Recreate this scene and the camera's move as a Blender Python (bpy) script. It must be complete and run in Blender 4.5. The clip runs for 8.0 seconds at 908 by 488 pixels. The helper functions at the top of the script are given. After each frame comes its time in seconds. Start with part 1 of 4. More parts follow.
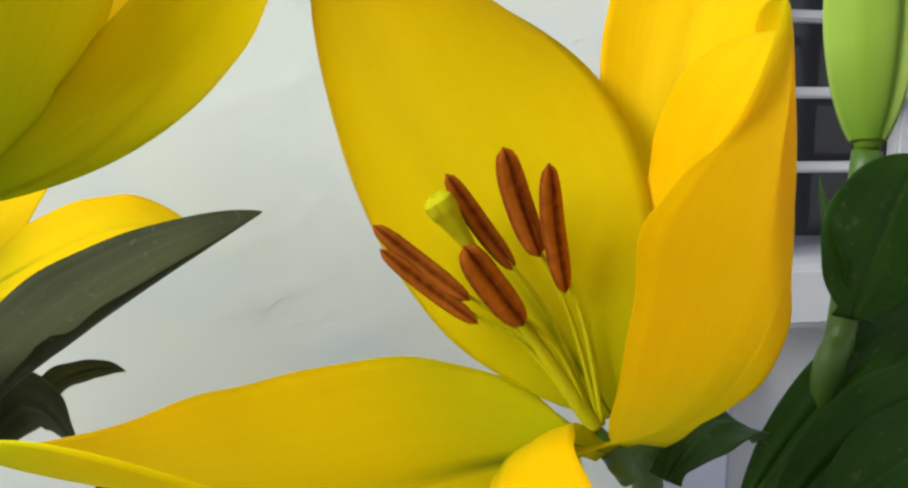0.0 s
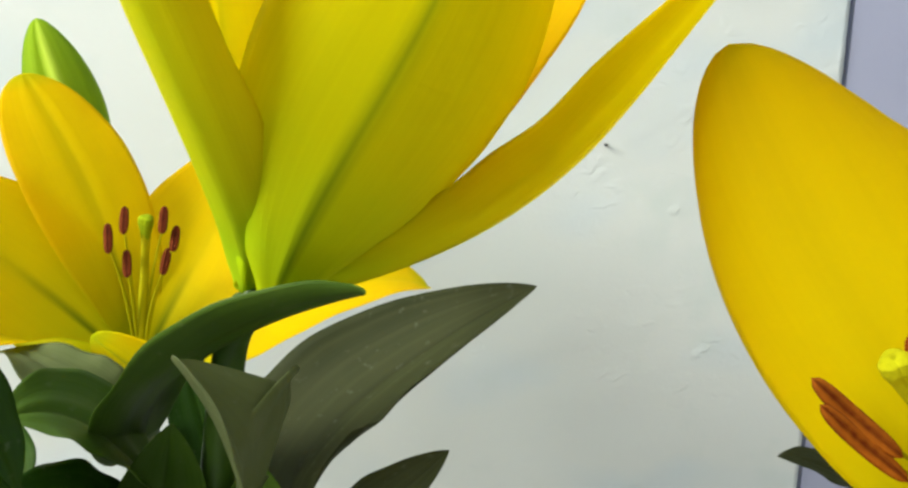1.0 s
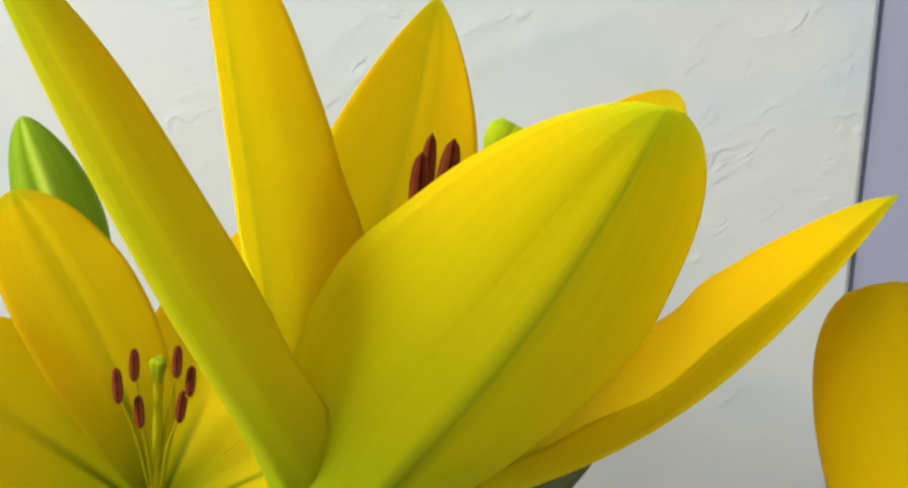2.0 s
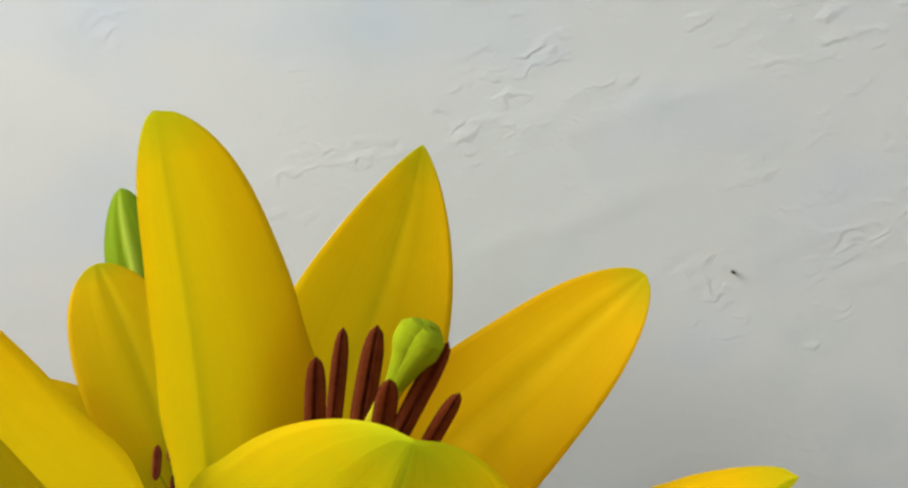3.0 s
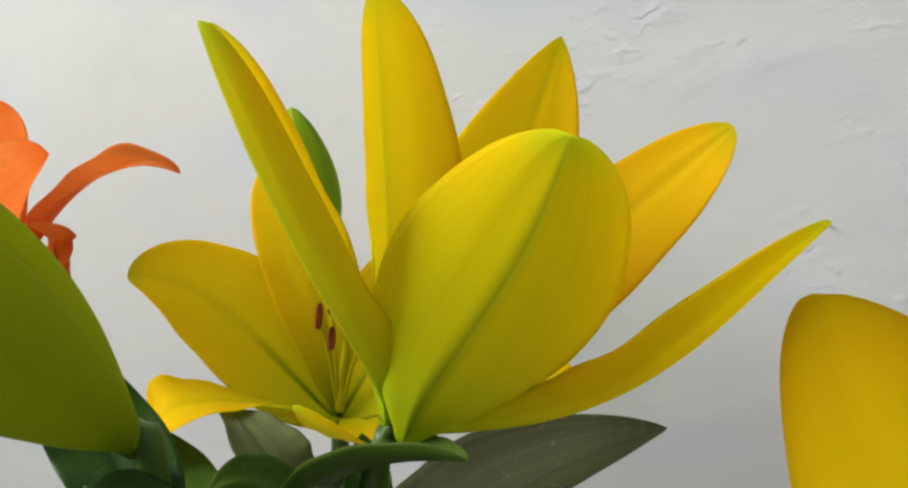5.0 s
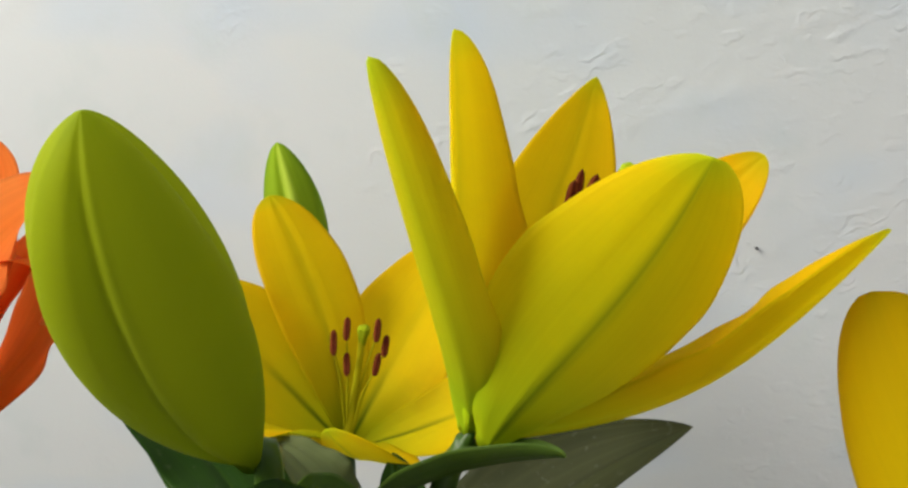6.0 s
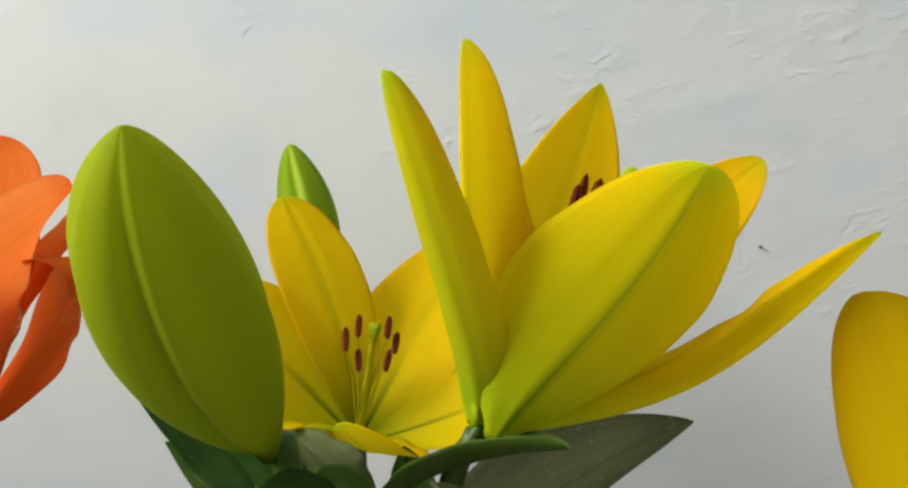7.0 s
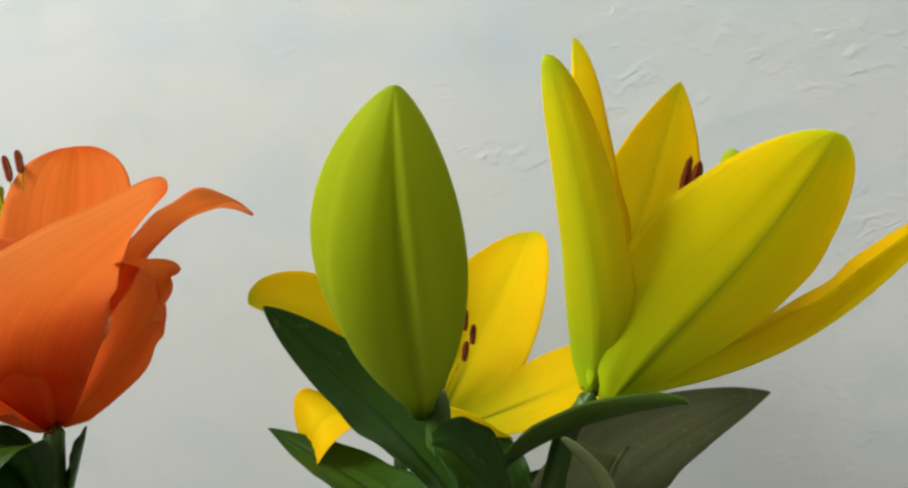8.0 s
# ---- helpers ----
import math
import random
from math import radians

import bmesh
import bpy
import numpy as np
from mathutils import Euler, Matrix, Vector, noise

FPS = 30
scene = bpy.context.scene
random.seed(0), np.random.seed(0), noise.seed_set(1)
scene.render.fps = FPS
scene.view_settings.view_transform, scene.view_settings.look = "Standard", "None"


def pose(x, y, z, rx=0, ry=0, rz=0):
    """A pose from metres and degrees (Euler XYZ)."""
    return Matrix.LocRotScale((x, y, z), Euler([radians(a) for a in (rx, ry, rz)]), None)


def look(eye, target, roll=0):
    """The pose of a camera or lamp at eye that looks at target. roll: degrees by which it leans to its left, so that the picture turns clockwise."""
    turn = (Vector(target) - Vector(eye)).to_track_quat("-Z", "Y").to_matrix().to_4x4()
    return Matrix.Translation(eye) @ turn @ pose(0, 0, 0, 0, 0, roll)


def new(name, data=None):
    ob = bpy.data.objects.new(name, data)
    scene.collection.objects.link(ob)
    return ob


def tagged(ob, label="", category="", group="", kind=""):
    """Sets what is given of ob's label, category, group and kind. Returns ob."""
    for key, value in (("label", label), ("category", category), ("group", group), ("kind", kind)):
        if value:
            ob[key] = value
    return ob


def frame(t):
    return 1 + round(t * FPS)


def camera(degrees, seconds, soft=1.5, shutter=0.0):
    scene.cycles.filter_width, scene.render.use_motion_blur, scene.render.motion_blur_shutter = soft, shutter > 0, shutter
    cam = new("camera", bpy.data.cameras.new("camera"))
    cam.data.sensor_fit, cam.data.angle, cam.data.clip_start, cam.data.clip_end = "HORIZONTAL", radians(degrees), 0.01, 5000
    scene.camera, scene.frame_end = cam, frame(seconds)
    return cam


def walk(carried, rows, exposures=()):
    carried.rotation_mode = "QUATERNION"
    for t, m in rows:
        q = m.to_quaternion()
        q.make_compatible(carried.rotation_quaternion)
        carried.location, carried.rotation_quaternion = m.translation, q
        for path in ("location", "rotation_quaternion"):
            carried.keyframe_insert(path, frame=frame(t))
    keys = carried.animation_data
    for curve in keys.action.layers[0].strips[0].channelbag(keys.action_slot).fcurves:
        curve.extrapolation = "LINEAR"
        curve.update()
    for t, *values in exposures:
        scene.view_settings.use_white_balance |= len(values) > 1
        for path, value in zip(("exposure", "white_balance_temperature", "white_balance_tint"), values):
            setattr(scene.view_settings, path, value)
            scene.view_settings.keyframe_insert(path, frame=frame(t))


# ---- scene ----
# ---- camera ----
cam = camera(58.96, 8.0, soft=2.5)
PATH = [
    (0, (0.07022, 0.02580, 0.48910), (0.10615, 0.22032, 0.45958), 0.26),
    (0.1, (0.06496, 0.02832, 0.49050), (0.09441, 0.22412, 0.46228), 0.54),
    (0.3, (0.05158, 0.03373, 0.49219), (0.07654, 0.22989, 0.46222), 0.45),
    (0.5, (0.03499, 0.03663, 0.49777), (0.05850, 0.23260, 0.46550), 0.34),
    (0.8, (0.02727, 0.04056, 0.50063), (0.04758, 0.23668, 0.46711), 1.43),
    (1, (0.01779, 0.04246, 0.51043), (0.04128, 0.23798, 0.47550), 1.79),
    (1.2, (0.00850, 0.04517, 0.52361), (0.03045, 0.24086, 0.48864), 1.48),
    (2.3, (0.00562, 0.07794, 0.55233), (0.03440, 0.27079, 0.50781), 0.19),
    (2.5, (0.01517, 0.07979, 0.55753), (0.02727, 0.27417, 0.51205), 1.31),
    (3, (0.04289, 0.07795, 0.57490), (0.02750, 0.27296, 0.53327), 1.52),
    (3.5, (0.04068, 0.06471, 0.57889), (0.00461, 0.25700, 0.53736), 1.89),
    (4, (0.03961, 0.05994, 0.57347), (0.00372, 0.25182, 0.52991), 2.44),
    (4.5, (0.04493, 0.04978, 0.56434), (0.01205, 0.24237, 0.52156), 3.45),
    (5, (0.04228, 0.02934, 0.55207), (0.00316, 0.22092, 0.51004), 3.44),
    (5.2, (0.03148, 0.02141, 0.54764), (0.00220, 0.21573, 0.51042), 4.69),
    (6.3, (-0.00186, 0.00638, 0.54816), (-0.00967, 0.20392, 0.51786), 3.47),
    (6.5, (0.00097, 0.00564, 0.55073), (-0.00715, 0.20302, 0.51951), 3.30),
    (7, (0.00000, 0.00000, 0.55000), (-0.01108, 0.19721, 0.51858), 3.75),
    (7.5, (-0.00404, -0.00910, 0.54763), (-0.01170, 0.18885, 0.52007), 3.36),
    (8, (-0.03558, -0.02121, 0.53659), (-0.03995, 0.17748, 0.51416), 2.95),
]
walk(cam, [(t, look(eye, target, roll)) for t, eye, target, roll in PATH], exposures=((0.0, 0.41, 6500, 6), (0.5, 0.51, 6500, 4), (1.2, 0.56, 6500, 3), (2.3, 0.13, 6500, 12), (3.5, -0.02, 6500, 13), (4.5, 0.0, 6500, 14), (5.2, 0.07, 6500, 14), (8.0, -0.02, 6500, 10)))

# ---- light: bright open shade under a soft sky ----
SUN_FROM = Vector((-0.70, -0.40, 0.60)).normalized()
world = bpy.data.worlds.new("world")
scene.world = world
world.use_nodes = True
wn = world.node_tree
sky = wn.nodes.new("ShaderNodeTexSky")
sky.sky_type = "NISHITA"
sky.sun_disc = False
sky.sun_elevation = math.asin(SUN_FROM.z)
sky.sun_rotation = math.atan2(SUN_FROM.x, SUN_FROM.y)
sky.dust_density = 1.0
wn.links.new(sky.outputs[0], wn.nodes["Background"].inputs[0])
wn.nodes["Background"].inputs[1].default_value = 0.15
sun = new("sun", bpy.data.lights.new("sun", "SUN"))
sun.data.energy = 1.2
sun.data.angle = radians(44)
sun.data.color = (1.0, 0.985, 0.95)
sun.matrix_world = look(SUN_FROM * 5, (0, 0, 0))
# added area lamp in an unseen opening, for light falling off from the left
OPENING = (-0.50, 0.22, 0.72, 1.62)
side_lamp = new("added_side_lamp", bpy.data.lights.new("added_side_lamp", "AREA"))
side_lamp.data.shape, side_lamp.data.size, side_lamp.data.size_y = "RECTANGLE", OPENING[3] - OPENING[2] - 0.02, OPENING[1] - OPENING[0] - 0.02
side_lamp.data.energy = 24.0
side_lamp.data.color = (1.0, 0.965, 0.90)
side_lamp.matrix_world = pose(-0.93, (OPENING[0] + OPENING[1]) / 2, (OPENING[2] + OPENING[3]) / 2, 0, -90, 0)


# ---- materials ----
def material(name, rough=0.5, spec=0.5):
    m = bpy.data.materials.new(name)
    m.use_nodes = True
    b = m.node_tree.nodes["Principled BSDF"]
    b.inputs["Roughness"].default_value = rough
    b.inputs["Specular IOR Level"].default_value = spec
    return m, m.node_tree, b


def node(nt, kind, **inputs):
    n = nt.nodes.new(kind)
    for k, v in inputs.items():
        n.inputs[k.replace("_", " ")].default_value = v
    return n


def calc(nt, op, a, b=None, c=None, clamp=False):
    n = nt.nodes.new("ShaderNodeMath")
    n.operation, n.use_clamp = op, clamp
    for i, v in enumerate((a, b, c)):
        if v is None:
            continue
        if isinstance(v, (int, float)):
            n.inputs[i].default_value = v
        else:
            nt.links.new(v, n.inputs[i])
    return n.outputs[0]


def blend(nt, fac, a, b):
    n = nt.nodes.new("ShaderNodeMix")
    n.data_type = "RGBA"
    for sock, v in ((n.inputs[0], fac), (n.inputs[6], a), (n.inputs[7], b)):
        if isinstance(v, (int, float, tuple)):
            sock.default_value = (*v, 1.0) if isinstance(v, tuple) else v
        else:
            nt.links.new(v, sock)
    return n.outputs[2]


def fuzzy(nt, vec, scale, detail=3.0):
    n = node(nt, "ShaderNodeTexNoise", Scale=scale, Detail=detail)
    nt.links.new(vec, n.inputs["Vector"])
    return n.outputs[0]


def stretched(nt, vec, s):
    n = nt.nodes.new("ShaderNodeMapping")
    n.inputs["Scale"].default_value = s
    nt.links.new(vec, n.inputs["Vector"])
    return n.outputs[0]


def relief(nt, bsdf, height, strength, distance):
    n = node(nt, "ShaderNodeBump", Strength=strength, Distance=distance)
    nt.links.new(height, n.inputs["Height"])
    nt.links.new(n.outputs[0], bsdf.inputs["Normal"])
    return n.outputs[0]


def blade_coords(nt):
    uv = nt.nodes.new("ShaderNodeUVMap")
    sep = nt.nodes.new("ShaderNodeSeparateXYZ")
    nt.links.new(uv.outputs[0], sep.inputs[0])
    across = calc(nt, "ABSOLUTE", calc(nt, "MULTIPLY_ADD", sep.outputs[0], 2.0, -1.0))
    return uv.outputs[0], across, sep.outputs[1]


def petal_material(name, main, margin, throat, rib, reach, rib_width, rib_amount, glow, veins=0.14, groove=0.0, fade=1.8, crease=0.0, apex=None, apex_from=0.93):
    """Petal skin: main colour, a warmer margin, a green throat up to reach, a greener band along the rib."""
    m, nt, b = material(name, 0.65, 0.06)
    uv, across, along = blade_coords(nt)
    ob = nt.nodes.new("ShaderNodeTexCoord").outputs["Object"]
    blotch = fuzzy(nt, ob, 60.0)
    vein = fuzzy(nt, stretched(nt, uv, (42.0, 1.6, 1.0)), 1.0, 2.0)
    edge = calc(nt, "MULTIPLY", calc(nt, "POWER", across, fade), calc(nt, "MULTIPLY_ADD", blotch, 0.9, 0.3), clamp=True)
    col = blend(nt, edge, main, margin)
    low = calc(nt, "SUBTRACT", 1.0, calc(nt, "DIVIDE", along, reach), clamp=True)
    low = calc(nt, "POWER", low, 0.8)
    low = calc(nt, "MULTIPLY", low, calc(nt, "MULTIPLY_ADD", blotch, 0.8, 0.6), clamp=True)
    col = blend(nt, low, col, throat)
    band = calc(nt, "SUBTRACT", 1.0, calc(nt, "DIVIDE", across, rib_width), clamp=True)
    band = calc(nt, "MULTIPLY", band, calc(nt, "SUBTRACT", 1.15, calc(nt, "MULTIPLY", along, 0.7)))
    band = calc(nt, "MULTIPLY", band, rib_amount, clamp=True)
    col = blend(nt, band, col, rib)
    slit = calc(nt, "MULTIPLY", calc(nt, "SUBTRACT", 1.0, calc(nt, "DIVIDE", across, 0.10), clamp=True), calc(nt, "SUBTRACT", 1.0, calc(nt, "DIVIDE", along, 0.46), clamp=True))
    col = blend(nt, calc(nt, "MULTIPLY", slit, groove * 1.5, clamp=True), col, (0.10, 0.15, 0.004))
    if crease:
        thin = calc(nt, "MULTIPLY", calc(nt, "SUBTRACT", 1.0, calc(nt, "DIVIDE", across, 0.035), clamp=True), calc(nt, "SUBTRACT", 1.1, calc(nt, "MULTIPLY", along, 0.5)))
        col = blend(nt, calc(nt, "MULTIPLY", thin, crease, clamp=True), col, (0.20, 0.34, 0.006))
    top = calc(nt, "MULTIPLY", calc(nt, "DIVIDE", calc(nt, "SUBTRACT", along, apex_from), 1.0 - apex_from, clamp=True), 0.7)
    col = blend(nt, top, col, apex or throat)
    deep = nt.nodes.new("ShaderNodeHueSaturation")
    nt.links.new(col, deep.inputs["Color"])
    nt.links.new(calc(nt, "MULTIPLY_ADD", vein, veins, 1.0 - veins / 2), deep.inputs["Value"])
    nt.links.new(deep.outputs[0], b.inputs["Base Color"])
    n = relief(nt, b, calc(nt, "ADD", calc(nt, "MULTIPLY", vein, veins * 7), calc(nt, "MULTIPLY", blotch, 0.6)), 0.25, 0.0005)
    tr = nt.nodes.new("ShaderNodeBsdfTranslucent")
    half = node(nt, "ShaderNodeGamma", Gamma=0.5)
    nt.links.new(deep.outputs[0], half.inputs[0])
    nt.links.new(half.outputs[0], tr.inputs[0])
    mix = nt.nodes.new("ShaderNodeMixShader")
    mix.inputs[0].default_value = glow
    nt.links.new(b.outputs[0], mix.inputs[1])
    nt.links.new(tr.outputs[0], mix.inputs[2])
    nt.links.new(mix.outputs[0], nt.nodes["Material Output"].inputs[0])
    return m


def leaf_material(name, main, pale, rib, gloss, glow=0.12, ribs=0.3):
    m, nt, b = material(name, gloss, 0.13)
    uv, across, along = blade_coords(nt)
    ob = nt.nodes.new("ShaderNodeTexCoord").outputs["Object"]
    blotch = fuzzy(nt, ob, 45.0)
    vein = fuzzy(nt, stretched(nt, uv, (26.0, 0.7, 1.0)), 1.0, 2.0)
    dust = fuzzy(nt, ob, 400.0, 4.0)
    col = blend(nt, calc(nt, "MULTIPLY_ADD", blotch, 1.6, -0.4, clamp=True), main, pale)
    col = blend(nt, calc(nt, "MULTIPLY_ADD", vein, 0.7, -0.2, clamp=True), col, pale)
    lines = calc(nt, "POWER", calc(nt, "MULTIPLY_ADD", calc(nt, "COSINE", calc(nt, "MULTIPLY_ADD", across, 22.0, calc(nt, "MULTIPLY", blotch, 3.0))), 0.5, 0.5), 6.0)
    col = blend(nt, calc(nt, "MULTIPLY", lines, ribs), col, pale)
    line = calc(nt, "SUBTRACT", 1.0, calc(nt, "DIVIDE", across, 0.07), clamp=True)
    col = blend(nt, calc(nt, "MULTIPLY", line, 0.6), col, rib)
    speck = calc(nt, "MULTIPLY_ADD", dust, 8.0, -5.0, clamp=True)
    col = blend(nt, calc(nt, "MULTIPLY", speck, 0.12), col, (0.30, 0.30, 0.24))
    nt.links.new(col, b.inputs["Base Color"])
    relief(nt, b, calc(nt, "ADD", vein, calc(nt, "MULTIPLY", line, -0.8)), 0.18, 0.0006)
    tr = nt.nodes.new("ShaderNodeBsdfTranslucent")
    nt.links.new(col, tr.inputs[0])
    mix = nt.nodes.new("ShaderNodeMixShader")
    mix.inputs[0].default_value = glow
    nt.links.new(b.outputs[0], mix.inputs[1])
    nt.links.new(tr.outputs[0], mix.inputs[2])
    nt.links.new(mix.outputs[0], nt.nodes["Material Output"].inputs[0])
    return m


def skin_material(name, dark, light, scale, rough, bump=0.3, depth=0.0005, spec=0.4):
    m, nt, b = material(name, rough, spec)
    ob = nt.nodes.new("ShaderNodeTexCoord").outputs["Object"]
    big, fine = fuzzy(nt, ob, scale), fuzzy(nt, ob, scale * 12, 4.0)
    col = blend(nt, calc(nt, "MULTIPLY_ADD", big, 1.5, -0.25, clamp=True), dark, light)
    nt.links.new(col, b.inputs["Base Color"])
    relief(nt, b, fine, bump, depth)
    return m


YELLOW, AMBER = (0.84, 0.56, 0.002), (0.84, 0.50, 0.001)
yellow_in = petal_material("yellow_petal_inner", YELLOW, AMBER, (0.48, 0.48, 0.005), (0.60, 0.48, 0.004), 0.42, 0.2, 0.3, 0.55, 0.10, 1.0)
lemon = petal_material("lemon_petal", (0.80, 0.69, 0.004), (0.80, 0.60, 0.003), (0.52, 0.55, 0.005), (0.64, 0.56, 0.004), 0.5, 0.2, 0.3, 0.65, 0.08, 1.0, apex=(0.72, 0.46, 0.001), apex_from=0.45)
yellow_out = petal_material("yellow_petal_outer", (0.81, 0.80, 0.004), (0.86, 0.63, 0.001), (0.58, 0.78, 0.012), (0.32, 0.48, 0.010), 0.8, 0.12, 0.8, 0.60, groove=0.35, fade=1.8, crease=0.7)
sepal_out = petal_material("yellow_sepal_outer", (0.69, 0.73, 0.008), (0.83, 0.58, 0.003), (0.47, 0.69, 0.014), (0.46, 0.61, 0.012), 0.9, 0.3, 0.6, 0.62, fade=1.6)
lower_out = petal_material("yellow_lower_outer", (0.73, 0.72, 0.004), (0.79, 0.61, 0.002), (0.52, 0.70, 0.010), (0.66, 0.58, 0.008), 0.5, 0.3, 0.5, 0.70, fade=1.6)
amber_out = petal_material("amber_petal_outer", (0.80, 0.51, 0.002), (0.80, 0.45, 0.001), (0.58, 0.53, 0.005), (0.74, 0.49, 0.003), 0.35, 0.15, 0.3, 0.68)
orange_in = petal_material("orange_petal_inner", (0.82, 0.21, 0.025), (0.84, 0.26, 0.045), (0.74, 0.11, 0.006), (0.77, 0.15, 0.012), 0.5, 0.2, 0.4, 0.62, 0.38)
orange_out = petal_material("orange_petal_outer", (0.80, 0.22, 0.045), (0.84, 0.28, 0.08), (0.62, 0.06, 0.004), (0.76, 0.20, 0.03), 0.6, 0.2, 0.4, 0.62, 0.38)
bud_green = petal_material("bud_skin", (0.36, 0.435, 0.007), (0.31, 0.39, 0.006), (0.24, 0.33, 0.006), (0.45, 0.54, 0.02), 0.5, 0.14, 0.4, 0.4, 0.03)
bud_pale = petal_material("pale_bud_skin", (0.21, 0.32, 0.048), (0.15, 0.25, 0.022), (0.12, 0.22, 0.020), (0.32, 0.42, 0.11), 0.3, 0.2, 0.7, 0.2, 0.05)
bud_striped = petal_material("small_bud_skin", (0.27, 0.41, 0.012), (0.16, 0.28, 0.006), (0.22, 0.35, 0.010), (0.52, 0.64, 0.08), 0.5, 0.26, 0.9, 0.35, 0.45)
leaf_green = leaf_material("leaf_green", (0.010, 0.038, 0.002), (0.026, 0.070, 0.005), (0.036, 0.085, 0.008), 0.40)
leaf_olive = leaf_material("leaf_olive", (0.042, 0.094, 0.006), (0.082, 0.142, 0.018), (0.050, 0.086, 0.011), 0.5, ribs=0.05)
leaf_grey = leaf_material("leaf_grey_olive", (0.088, 0.112, 0.033), (0.140, 0.165, 0.068), (0.10, 0.12, 0.042), 0.6, ribs=0.1)
leaf_dusty = leaf_material("leaf_dusty", (0.022, 0.028, 0.008), (0.047, 0.053, 0.018), (0.020, 0.024, 0.008), 0.65, ribs=0.5)
stem_green = skin_material("stem_green", (0.028, 0.072, 0.005), (0.058, 0.115, 0.009), 40.0, 0.45)


def anther_material(name, dark, light):
    """Dusty pollen sacs with shading put into the colour: lighter along each lobe, darker in the grooves."""
    m, nt, b = material(name, 0.9, 0.1)
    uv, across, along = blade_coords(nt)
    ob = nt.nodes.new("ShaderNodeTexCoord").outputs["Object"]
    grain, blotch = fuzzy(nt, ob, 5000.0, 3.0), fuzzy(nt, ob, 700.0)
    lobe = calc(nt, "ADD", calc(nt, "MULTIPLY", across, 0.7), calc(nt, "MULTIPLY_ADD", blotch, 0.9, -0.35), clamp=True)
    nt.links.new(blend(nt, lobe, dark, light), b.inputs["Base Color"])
    relief(nt, b, grain, 0.5, 0.0002)
    return m


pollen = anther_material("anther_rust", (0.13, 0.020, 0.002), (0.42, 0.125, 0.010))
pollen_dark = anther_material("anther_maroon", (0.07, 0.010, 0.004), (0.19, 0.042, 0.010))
filament_green = skin_material("filament_green", (0.40, 0.39, 0.003), (0.48, 0.44, 0.004), 60.0, 0.7, 0.2, 0.0003, 0.15)
stigma_green = skin_material("stigma_green", (0.24, 0.32, 0.006), (0.30, 0.37, 0.008), 200.0, 0.9, 0.3, 0.0004, 0.05)
stigma_yellow = skin_material("stigma_yellow", (0.36, 0.35, 0.005), (0.43, 0.41, 0.008), 200.0, 0.9, 0.3, 0.0004, 0.05)


